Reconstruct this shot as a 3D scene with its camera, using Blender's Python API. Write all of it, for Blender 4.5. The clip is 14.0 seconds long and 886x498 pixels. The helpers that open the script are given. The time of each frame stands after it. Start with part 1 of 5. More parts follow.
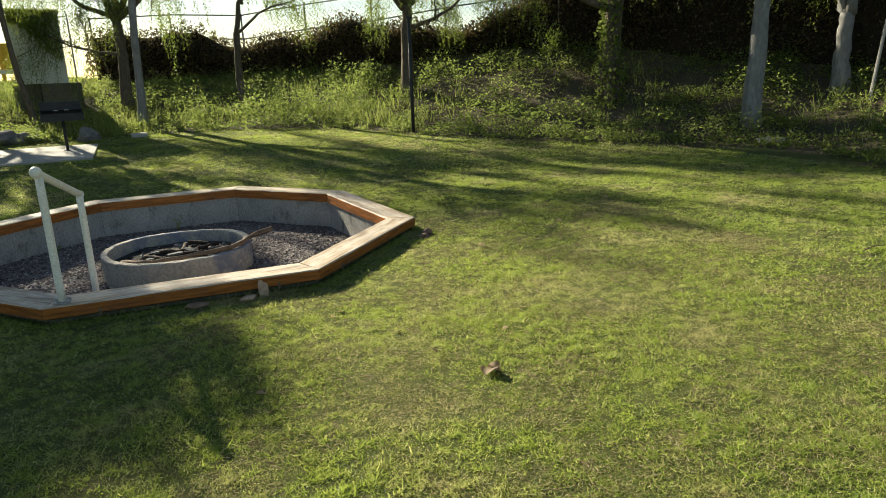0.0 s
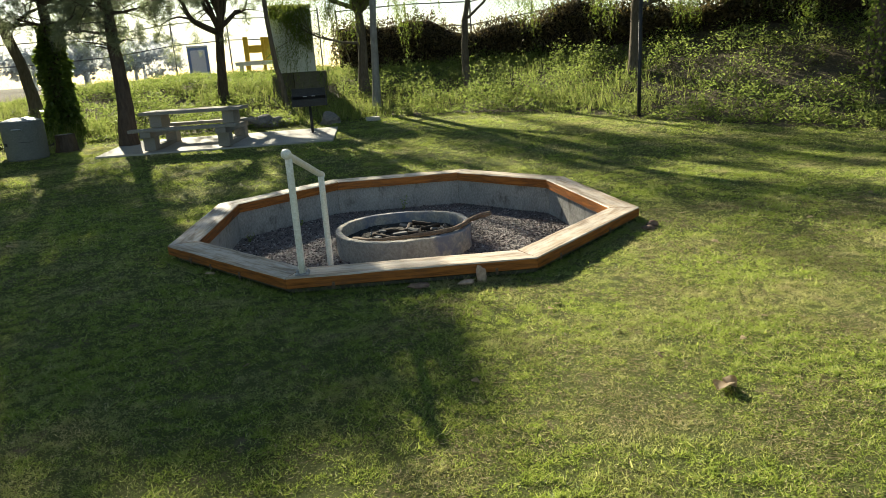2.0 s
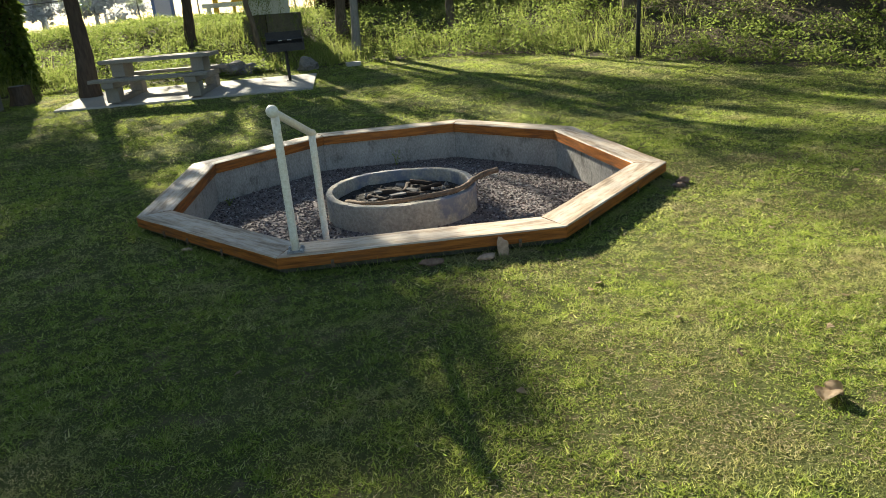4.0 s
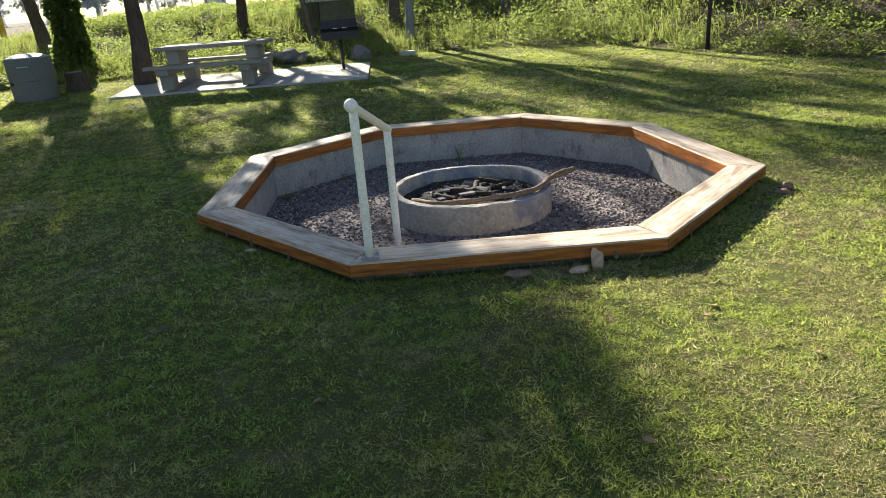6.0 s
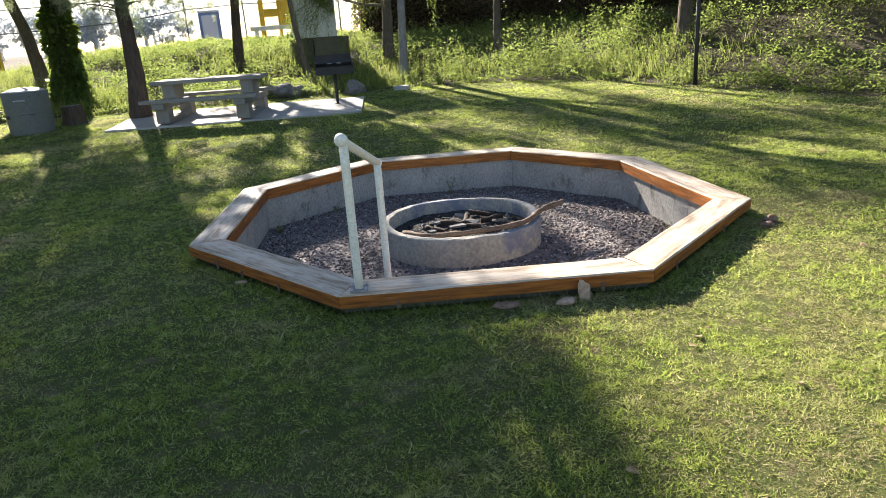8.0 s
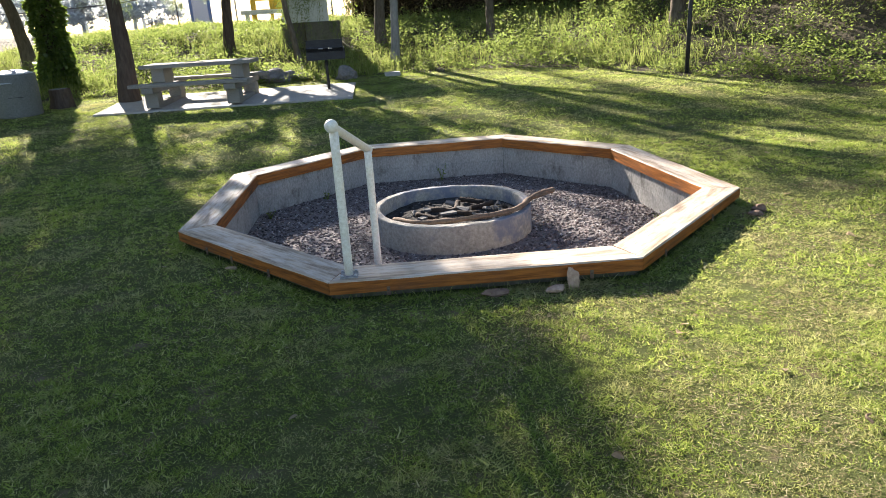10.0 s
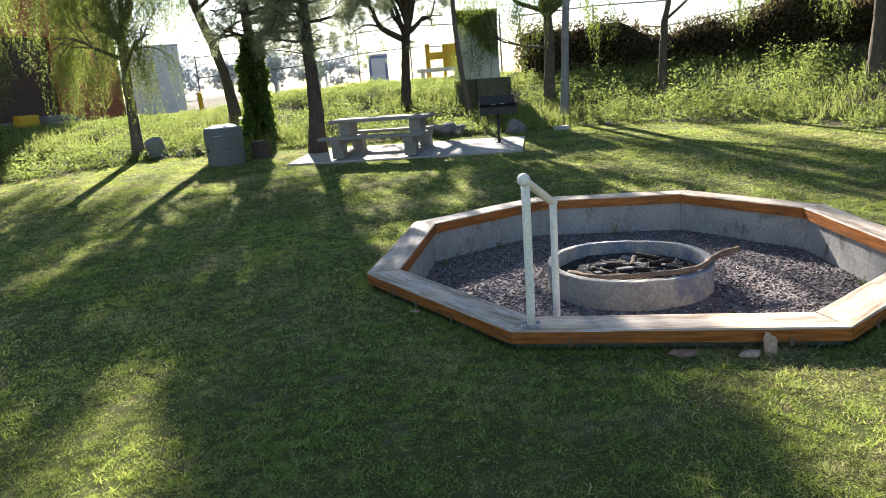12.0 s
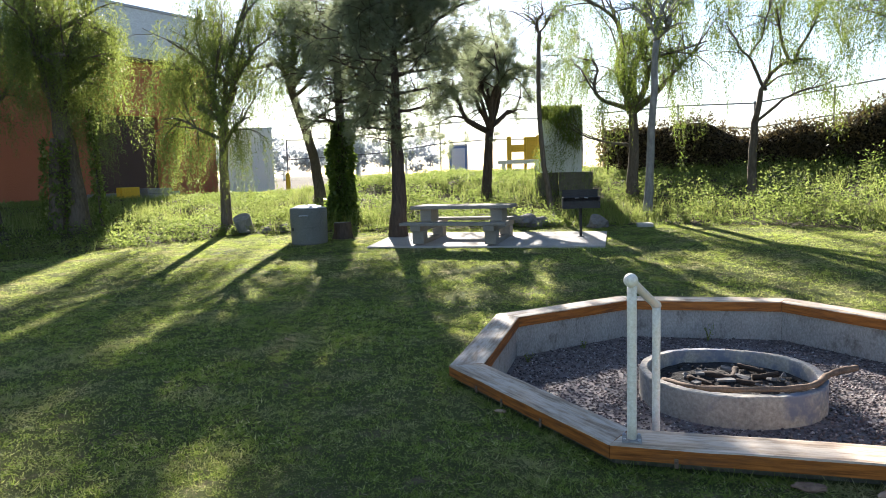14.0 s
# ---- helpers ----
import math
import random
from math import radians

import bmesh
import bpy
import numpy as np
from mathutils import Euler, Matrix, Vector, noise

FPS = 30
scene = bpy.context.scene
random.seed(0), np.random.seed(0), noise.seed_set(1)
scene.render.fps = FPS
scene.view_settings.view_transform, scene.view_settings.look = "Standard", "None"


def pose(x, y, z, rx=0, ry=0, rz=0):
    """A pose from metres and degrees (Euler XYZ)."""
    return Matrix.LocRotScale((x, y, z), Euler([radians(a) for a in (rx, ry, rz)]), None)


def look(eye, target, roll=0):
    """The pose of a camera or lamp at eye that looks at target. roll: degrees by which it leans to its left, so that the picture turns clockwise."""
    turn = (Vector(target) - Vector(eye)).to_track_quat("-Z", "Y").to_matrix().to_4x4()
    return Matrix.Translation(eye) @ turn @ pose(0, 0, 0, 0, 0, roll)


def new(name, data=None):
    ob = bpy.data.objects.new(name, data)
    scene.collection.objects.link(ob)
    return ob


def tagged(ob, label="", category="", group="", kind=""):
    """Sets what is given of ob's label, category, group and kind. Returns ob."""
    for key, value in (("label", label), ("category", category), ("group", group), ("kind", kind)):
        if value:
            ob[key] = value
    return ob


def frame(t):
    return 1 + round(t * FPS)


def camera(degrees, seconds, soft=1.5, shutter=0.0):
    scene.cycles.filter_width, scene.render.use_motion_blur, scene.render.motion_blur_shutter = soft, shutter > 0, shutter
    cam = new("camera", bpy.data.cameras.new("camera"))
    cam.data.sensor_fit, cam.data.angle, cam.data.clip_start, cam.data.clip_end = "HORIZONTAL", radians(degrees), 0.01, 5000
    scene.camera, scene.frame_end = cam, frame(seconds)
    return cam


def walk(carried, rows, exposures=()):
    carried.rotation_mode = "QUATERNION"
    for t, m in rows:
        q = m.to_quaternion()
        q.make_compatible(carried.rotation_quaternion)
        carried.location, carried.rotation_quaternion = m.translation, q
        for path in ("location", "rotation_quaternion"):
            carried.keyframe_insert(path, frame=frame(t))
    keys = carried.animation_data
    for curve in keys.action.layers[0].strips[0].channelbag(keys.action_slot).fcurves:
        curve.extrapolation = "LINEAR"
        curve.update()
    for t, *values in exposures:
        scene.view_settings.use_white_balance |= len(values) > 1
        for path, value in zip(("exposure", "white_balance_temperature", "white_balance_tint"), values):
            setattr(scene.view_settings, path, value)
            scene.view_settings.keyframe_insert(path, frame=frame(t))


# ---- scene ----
cam = camera(66.0, 14.0, 0.6)
PATH = [
    (0, (0.247, -0.082, 1.675), (0.989, 1.701, 1.156), -2.2),
    (0.5, (0.2, 0.02, 1.646), (0.776, 1.864, 1.128), -1.7),
    (1, (0.25, -0.014, 1.676), (0.585, 1.889, 1.161), -2.8),
    (1.5, (0.178, 0.079, 1.658), (0.391, 1.999, 1.139), -3.4),
    (2, (0.224, 0.09, 1.676), (0.369, 2.012, 1.143), -3.8),
    (4.5, (-0.062, 1.164, 1.642), (0.135, 3.021, 0.926), -4.6),
    (5, (-0.166, 1.382, 1.623), (-0.074, 3.24, 0.889), -4.3),
    (5.5, (-0.195, 1.357, 1.644), (-0.184, 3.206, 0.881), -3.7),
    (6, (-0.208, 1.298, 1.651), (-0.129, 3.167, 0.944), -4.3),
    (6.5, (-0.19, 1.257, 1.659), (-0.119, 3.148, 1.013), -4.4),
    (7, (-0.183, 1.268, 1.664), (-0.078, 3.169, 1.052), -4.3),
    (9.5, (-0.164, 1.223, 1.664), (-0.066, 3.113, 1.017), -3.7),
    (10, (-0.168, 1.243, 1.665), (-0.042, 3.128, 1.008), -3.5),
    (10.5, (-0.167, 1.199, 1.663), (-0.057, 3.083, 1.0), -2.5),
    (11, (-0.191, 1.192, 1.672), (-0.143, 3.092, 1.049), -2.1),
    (11.5, (-0.252, 1.155, 1.662), (-0.355, 3.062, 1.066), -2.8),
    (12, (-0.361, 1.161, 1.702), (-0.671, 3.076, 1.217), -4.4),
    (12.5, (-0.474, 1.265, 1.725), (-0.822, 3.208, 1.401), -3.5),
    (13, (-0.551, 1.285, 1.738), (-0.923, 3.237, 1.507), -0.5),
    (13.5, (-0.579, 1.294, 1.727), (-0.999, 3.241, 1.547), 0.7),
    (14, (-0.562, 1.322, 1.712), (-1.063, 3.246, 1.488), -1.8),
]
walk(cam, [(t, look(eye, target, roll)) for t, eye, target, roll in PATH],
     [(0, 1.46, 7200, 4), (2, 1.54, 7150, 4), (4.5, 1.76, 6950, 7), (5.5, 1.86, 6750, 10), (7, 2.1, 6600, 13), (9.5, 2.27, 6550, 15), (11, 2.24, 6500, 15), (12, 2.13, 6350, 14), (14, 2.13, 6300, 15)])

# ---- world, sun ----
SUN_TO = Vector((-0.345, 0.938, 0.0)).normalized()
SUN_EL = radians(23.5)
world = bpy.data.worlds.new("world")
scene.world = world
world.use_nodes = True
wn = world.node_tree.nodes
sky = wn.new("ShaderNodeTexSky")
sky.sky_type, sky.sun_disc = "NISHITA", False
sky.sun_elevation, sky.sun_rotation = SUN_EL, math.atan2(SUN_TO.x, SUN_TO.y)
sky.air_density, sky.dust_density = 0.95, 0.2
wn["Background"].inputs["Strength"].default_value = 0.05
world.node_tree.links.new(sky.outputs["Color"], wn["Background"].inputs["Color"])
sun_dir = SUN_TO * math.cos(SUN_EL) + Vector((0, 0, math.sin(SUN_EL)))
sun = new("sun", bpy.data.lights.new("sun", "SUN"))
sun.data.energy, sun.data.angle, sun.data.color = 5.0, radians(0.7), (1.0, 0.93, 0.8)
sun.matrix_world = look(sun_dir * 60, (0, 0, 0))


# ---- materials ----
def shader(name, rough=0.7, spec=0.3, metal=0.0):
    m = bpy.data.materials.new(name)
    m.use_nodes = True
    b = m.node_tree.nodes["Principled BSDF"]
    b.inputs["Roughness"].default_value = rough
    b.inputs["Specular IOR Level"].default_value = spec
    b.inputs["Metallic"].default_value = metal
    return m, m.node_tree.nodes, m.node_tree.links, b


def coords(nodes, links, kind="Object", scale=(1, 1, 1)):
    c, mp = nodes.new("ShaderNodeTexCoord"), nodes.new("ShaderNodeMapping")
    mp.inputs["Scale"].default_value = scale
    links.new(c.outputs[kind], mp.inputs["Vector"])
    return mp.outputs["Vector"]


def place(nodes):
    return nodes.new("ShaderNodeNewGeometry").outputs["Position"]


def noisy(nodes, links, vec, scale, detail=4, rough=0.6):
    n = nodes.new("ShaderNodeTexNoise")
    n.inputs["Scale"].default_value, n.inputs["Detail"].default_value, n.inputs["Roughness"].default_value = scale, detail, rough
    links.new(vec, n.inputs["Vector"])
    return n.outputs["Fac"]


def ramp(nodes, links, fac, stops):
    r = nodes.new("ShaderNodeValToRGB")
    while len(r.color_ramp.elements) < len(stops):
        r.color_ramp.elements.new(0.5)
    for e, (p, c) in zip(r.color_ramp.elements, stops):
        e.position, e.color = p, (*c, 1)
    links.new(fac, r.inputs["Fac"])
    return r.outputs["Color"]


def mix(nodes, links, fac, a, b, kind="MIX"):
    m = nodes.new("ShaderNodeMix")
    m.data_type, m.blend_type = "RGBA", kind
    for sock, v in ((m.inputs[0], fac), (m.inputs[6], a), (m.inputs[7], b)):
        if isinstance(v, (int, float)):
            sock.default_value = v
        elif isinstance(v, tuple):
            sock.default_value = (*v, 1)
        else:
            links.new(v, sock)
    return m.outputs[2]


def bump(nodes, links, height, strength, dist, b):
    n = nodes.new("ShaderNodeBump")
    n.inputs["Strength"].default_value, n.inputs["Distance"].default_value = strength, dist
    links.new(height, n.inputs["Height"])
    links.new(n.outputs["Normal"], b.inputs["Normal"])


def two_scale(name, dark, light, big=1.5, fine=40.0, rough=0.8, spec=0.25, relief=0.4, dist=0.01, stretch=(1, 1, 1), metal=0.0, patch=None, kind="Object"):
    """A surface with broad stains and fine grain."""
    m, n, l, b = shader(name, rough, spec, metal)
    if kind == "World":
        mp = n.new("ShaderNodeMapping")
        mp.inputs["Scale"].default_value = stretch
        l.new(place(n), mp.inputs["Vector"])
        v = mp.outputs["Vector"]
    else:
        v = coords(n, l, kind, stretch)
    f = noisy(n, l, v, fine, 5)
    c = ramp(n, l, noisy(n, l, v, big, 4), [(0.3, dark), (0.7, light)])
    c = mix(n, l, 0.55, c, ramp(n, l, f, [(0.25, tuple(x * 0.55 for x in dark)), (0.75, tuple(min(1, x * 1.25) for x in light))]))
    if patch:
        c = mix(n, l, ramp(n, l, noisy(n, l, v, patch[1], 5, 0.7), [(patch[2], (0, 0, 0)), (patch[2] + 0.12, (1, 1, 1))]), c, patch[0])
    l.new(c, b.inputs["Base Color"])
    bump(n, l, f, relief, dist, b)
    return m


def leafy(name, stops, through_col, share=0.45, rough=0.5, patch=None, spec=0.35):
    """Leaves: a colour per leaf, and light that passes through them."""
    m, n, l, b = shader(name, rough, spec)
    g = n.new("ShaderNodeNewGeometry")
    c = ramp(n, l, g.outputs["Random Per Island"], stops)
    t = mix(n, l, 0.6, c, through_col)
    if patch:
        p = ramp(n, l, noisy(n, l, g.outputs["Position"], patch[1], 5, 0.65), [(patch[2], (0, 0, 0)), (patch[2] + patch[3], (1, 1, 1))])
        f = ramp(n, l, noisy(n, l, g.outputs["Position"], patch[1] * 5.5, 4, 0.7), [(0.35, (0, 0, 0)), (0.65, (1, 1, 1))])
        p = mix(n, l, 0.45, p, mix(n, l, 1.0, p, f, "MULTIPLY"))
        c, t = mix(n, l, p, c, patch[0]), mix(n, l, p, t, tuple(min(1, x * 1.2) for x in patch[0]))
    l.new(c, b.inputs["Base Color"])
    tr, mx = n.new("ShaderNodeBsdfTranslucent"), n.new("ShaderNodeMixShader")
    l.new(t, tr.inputs["Color"])
    mx.inputs[0].default_value = share
    l.new(b.outputs[0], mx.inputs[1])
    l.new(tr.outputs[0], mx.inputs[2])
    l.new(mx.outputs[0], n["Material Output"].inputs["Surface"])
    return m


M_LAWN = two_scale("lawn_soil", (0.045, 0.06, 0.02), (0.15, 0.165, 0.06), 1.1, 85, 0.95, 0.05, 1.0, 0.03, patch=((0.19, 0.15, 0.095), 3.2, 0.56))
M_BANK = two_scale("bank_soil", (0.05, 0.045, 0.03), (0.12, 0.10, 0.065), 0.7, 18, 0.95, 0.1, 1.0, 0.05)
M_BLADE = leafy("grass_blades", [(0.0, (0.032, 0.085, 0.014)), (0.4, (0.095, 0.19, 0.03)), (0.72, (0.20, 0.295, 0.058)), (0.87, (0.43, 0.43, 0.17)), (1.0, (0.64, 0.58, 0.36))], (0.57, 0.655, 0.125), 0.52, 0.5, patch=((0.47, 0.39, 0.23), 1.1, 0.50, 0.2), spec=0.25)
M_STRAW = leafy("dry_clippings", [(0.0, (0.09, 0.065, 0.035)), (0.5, (0.24, 0.19, 0.10)), (1.0, (0.52, 0.45, 0.29))], (0.45, 0.38, 0.22), 0.3, 0.7, spec=0.1)
M_WEED = leafy("weed_leaves", [(0.0, (0.022, 0.05, 0.01)), (0.5, (0.06, 0.10, 0.02)), (0.88, (0.13, 0.17, 0.04)), (1.0, (0.36, 0.33, 0.18))], (0.40, 0.50, 0.12), 0.5, 0.6, patch=((0.24, 0.25, 0.09), 0.5, 0.5, 0.3), spec=0.12)
M_TALL = leafy("tall_grass", [(0.0, (0.08, 0.13, 0.03)), (0.6, (0.15, 0.21, 0.05)), (1.0, (0.33, 0.32, 0.15))], (0.45, 0.5, 0.14), 0.45, 0.7, spec=0.12)
M_PEPPER = leafy("pepper_leaflets", [(0.0, (0.04, 0.075, 0.02)), (0.6, (0.075, 0.12, 0.028)), (1.0, (0.15, 0.18, 0.04))], (0.29, 0.37, 0.055), 0.5, 0.5)
M_PEPPER_Y = leafy("pepper_leaflets_young", [(0.0, (0.05, 0.085, 0.025)), (0.6, (0.09, 0.13, 0.035)), (1.0, (0.16, 0.19, 0.055))], (0.33, 0.39, 0.07), 0.5, 0.5)
M_NEEDLE = leafy("needles", [(0.0, (0.09, 0.115, 0.07)), (0.7, (0.16, 0.19, 0.12)), (1.0, (0.28, 0.26, 0.18))], (0.40, 0.46, 0.25), 0.52, 0.5)
M_IVY = leafy("ivy_leaves", [(0.0, (0.03, 0.06, 0.016)), (0.7, (0.065, 0.11, 0.028)), (1.0, (0.14, 0.19, 0.05))], (0.28, 0.38, 0.06), 0.42, 0.35)
M_HEDGE = leafy("hedge_leaves", [(0.0, (0.035, 0.028, 0.018)), (0.6, (0.07, 0.055, 0.03)), (1.0, (0.15, 0.11, 0.06))], (0.22, 0.17, 0.06), 0.3, 0.6)
M_GRAPE = leafy("dry_leaves", [(0.0, (0.42, 0.33, 0.24)), (1.0, (0.62, 0.50, 0.38))], (0.6, 0.46, 0.3), 0.4, 0.7)
M_BARK = two_scale("grey_brown_bark", (0.07, 0.055, 0.042), (0.17, 0.14, 0.11), 3, 22, 0.95, 0.1, 1.0, 0.03, (1, 1, 0.3))
M_PINE_BARK = two_scale("dark_pine_bark", (0.045, 0.034, 0.028), (0.11, 0.085, 0.068), 4, 20, 0.95, 0.1, 1.0, 0.04, (1, 1, 0.25))
M_PALE_BARK = two_scale("pale_smooth_bark", (0.15, 0.145, 0.14), (0.30, 0.29, 0.275), 2, 14, 0.8, 0.2, 0.5, 0.01, (1, 1, 0.4), patch=((0.22, 0.18, 0.14), 3, 0.62))
M_CONC = two_scale("weathered_concrete", (0.20, 0.195, 0.19), (0.36, 0.35, 0.335), 2.2, 45, 0.9, 0.2, 0.5, 0.008, patch=((0.15, 0.14, 0.13), 2.6, 0.62))
M_CAN = two_scale("smooth_grey_can_concrete", (0.10, 0.108, 0.098), (0.18, 0.185, 0.17), 2.0, 40, 0.8, 0.25, 0.3, 0.005, patch=((0.11, 0.11, 0.10), 3.0, 0.62))
M_BLOCK = two_scale("grey_block", (0.23, 0.22, 0.205), (0.43, 0.415, 0.39), 4.0, 60, 0.92, 0.15, 0.6, 0.006, stretch=(1, 1, 0.55), patch=((0.15, 0.14, 0.125), 4.5, 0.56), kind="World")
M_RING = two_scale("soot_stained_ring_concrete", (0.27, 0.245, 0.21), (0.53, 0.48, 0.40), 3.0, 34, 0.9, 0.2, 0.45, 0.006, patch=((0.20, 0.21, 0.25), 1.9, 0.49))
M_PAD = two_scale("pale_slab_concrete", (0.30, 0.285, 0.26), (0.47, 0.45, 0.415), 1.3, 50, 0.85, 0.2, 0.4, 0.004, patch=((0.27, 0.25, 0.23), 2.2, 0.63))
M_TABLE = two_scale("cast_table_concrete", (0.17, 0.155, 0.135), (0.31, 0.29, 0.26), 2.5, 60, 0.88, 0.2, 0.5, 0.005)
M_WHITE = two_scale("chipped_cream_paint", (0.90, 0.83, 0.66), (0.95, 0.90, 0.77), 5, 60, 0.4, 0.4, 0.1, 0.001, patch=((0.50, 0.42, 0.30), 16, 0.80))
M_STEEL = two_scale("galvanised_steel", (0.30, 0.31, 0.33), (0.46, 0.47, 0.49), 3, 30, 0.5, 0.5, 0.1, 0.002, metal=0.15)
M_BLACK = two_scale("black_iron", (0.018, 0.018, 0.02), (0.05, 0.05, 0.052), 4, 40, 0.6, 0.4, 0.3, 0.003, metal=0.3)
M_GRAVEL = two_scale("gravel_stones", (0.10, 0.085, 0.08), (0.27, 0.235, 0.225), 9, 60, 0.85, 0.25, 0.4, 0.004)
M_ASH = two_scale("charcoal_and_ash", (0.012, 0.012, 0.013), (0.07, 0.065, 0.06), 5, 40, 0.95, 0.1, 1.0, 0.02, patch=((0.42, 0.41, 0.40), 7, 0.60))
M_CHAR = two_scale("charred_wood", (0.012, 0.011, 0.010), (0.085, 0.06, 0.045), 5, 30, 0.9, 0.15, 0.8, 0.01, (1, 1, 4))
M_STICK = two_scale("bare_stick_wood", (0.10, 0.07, 0.05), (0.24, 0.17, 0.12), 6, 40, 0.85, 0.15, 0.5, 0.004)
M_STONE = two_scale("field_stone", (0.10, 0.095, 0.09), (0.25, 0.235, 0.22), 3, 25, 0.9, 0.2, 0.8, 0.01)
M_RUST_STONE = two_scale("reddish_stone", (0.13, 0.075, 0.05), (0.27, 0.18, 0.13), 6, 40, 0.9, 0.2, 0.6, 0.006)
M_RED = two_scale("red_brown_stucco", (0.34, 0.11, 0.055), (0.45, 0.16, 0.085), 0.6, 30, 0.9, 0.15, 0.3, 0.006)
M_RED_DARK = two_scale("dark_brown_door_paint", (0.07, 0.045, 0.035), (0.12, 0.075, 0.055), 0.8, 25, 0.75, 0.2, 0.3, 0.004)
M_BAND = two_scale("pale_metal_fascia", (0.55, 0.58, 0.62), (0.70, 0.73, 0.76), 0.5, 20, 0.6, 0.4, 0.1, 0.002)
M_WALLWHITE = two_scale("white_stucco", (0.85, 0.84, 0.80), (0.91, 0.90, 0.86), 0.7, 30, 0.9, 0.15, 0.3, 0.005)
M_CAB = two_scale("grey_green_cabinet_paint", (0.52, 0.55, 0.50), (0.68, 0.70, 0.65), 1.2, 30, 0.6, 0.35, 0.2, 0.003, patch=((0.22, 0.24, 0.18), 3, 0.62))
# concrete darkened and tinted olive to stand for shade
M_SHADE_CONC = two_scale("shade_dark_concrete", (0.07, 0.068, 0.05), (0.15, 0.14, 0.10), 2, 30, 0.92, 0.15, 0.5, 0.006, patch=((0.06, 0.08, 0.03), 2.5, 0.58))
M_YELLOW = two_scale("yellow_paint", (0.62, 0.36, 0.02), (0.80, 0.50, 0.04), 2, 30, 0.5, 0.4, 0.1, 0.002)
M_BLUE = two_scale("blue_plastic", (0.10, 0.17, 0.34), (0.18, 0.27, 0.46), 1, 20, 0.5, 0.4, 0.1, 0.002)
M_WIRE = two_scale("dull_fence_wire", (0.10, 0.10, 0.11), (0.20, 0.20, 0.21), 3, 20, 0.6, 0.4, 0.1, 0.002, metal=0.4)


def timber_material(name, dark, light, worn, amount, rough):
    m, n, l, b = shader(name, rough, 0.2)
    v = coords(n, l, "Object", (2, 26, 26))
    grain = noisy(n, l, v, 1.6, 6, 0.65)
    c = ramp(n, l, grain, [(0.34, dark), (0.62, light)])
    wear = ramp(n, l, noisy(n, l, coords(n, l, "Object", (1.2, 5, 5)), 2.2, 5, 0.7), [(amount, (0, 0, 0)), (amount + 0.22, (1, 1, 1))])
    c = mix(n, l, wear, c, worn)
    i = n.new("ShaderNodeObjectInfo")
    c = mix(n, l, 0.22, c, ramp(n, l, i.outputs["Random"], [(0, tuple(x * 0.7 for x in dark)), (1, light)]))
    l.new(c, b.inputs["Base Color"])
    bump(n, l, grain, 0.5, 0.004, b)
    return m


M_WOOD_TOP = timber_material("sun_bleached_timber_top", (0.20, 0.14, 0.095), (0.56, 0.44, 0.32), (0.66, 0.59, 0.50), 0.42, 0.62)
M_WOOD_SIDE = timber_material("orange_stained_timber_side", (0.11, 0.038, 0.012), (0.47, 0.165, 0.034), (0.13, 0.062, 0.035), 0.49, 0.55)


# ---- shape helpers ----
def smooth(t):
    t = np.clip(t, 0, 1)
    return t * t * (3 - 2 * t)


def thing(name, loc, rz=0.0, label="", category="", group="", kind=""):
    ob = new(name)
    ob.matrix_world = pose(*loc, 0, 0, rz)
    return tagged(ob, label, category, group, kind)


def part(name, bm, material, parent, label="", smooth_faces=False):
    me = bpy.data.meshes.new(name)
    bm.normal_update()
    bm.to_mesh(me)
    bm.free()
    for m in material if isinstance(material, (list, tuple)) else [material]:
        me.materials.append(m)
    if smooth_faces:
        me.polygons.foreach_set("use_smooth", [True] * len(me.polygons))
    ob = new(name, me)
    ob.parent = parent
    return tagged(ob, label)


def share(name, ob, m, parent):
    """Another object on the same mesh."""
    o = new(name, ob.data)
    o.parent = parent
    o.matrix_basis = m
    return o


def box(x0, y0, z0, x1, y1, z1, bevel=0.0, bm=None):
    bm = bm or bmesh.new()
    r = bmesh.ops.create_cube(bm, size=1.0)
    vs = r["verts"]
    for v in vs:
        v.co = Vector(((x0 + x1) / 2 + v.co.x * (x1 - x0), (y0 + y1) / 2 + v.co.y * (y1 - y0), (z0 + z1) / 2 + v.co.z * (z1 - z0)))
    if bevel:
        es = list({e for v in vs for e in v.link_edges})
        bmesh.ops.bevel(bm, geom=es, offset=bevel, segments=2, affect="EDGES", profile=0.6)
    return bm


def turned(profile, sides=28, bm=None, close=False):
    """A body of revolution about z from (radius, height) pairs."""
    bm = bm or bmesh.new()
    rings = []
    for r, z in profile:
        rings.append([bm.verts.new((r * math.cos(2 * math.pi * i / sides), r * math.sin(2 * math.pi * i / sides), z)) for i in range(sides)])
    for a, b in zip(rings, rings[1:]):
        for i in range(sides):
            bm.faces.new((a[i], a[(i + 1) % sides], b[(i + 1) % sides], b[i]))
    if close:
        bm.faces.new(rings[0][::-1])
        bm.faces.new(rings[-1])
    else:
        for i in range(sides):
            bm.faces.new((rings[-1][i], rings[-1][(i + 1) % sides], rings[0][(i + 1) % sides], rings[0][i]))
    return bm


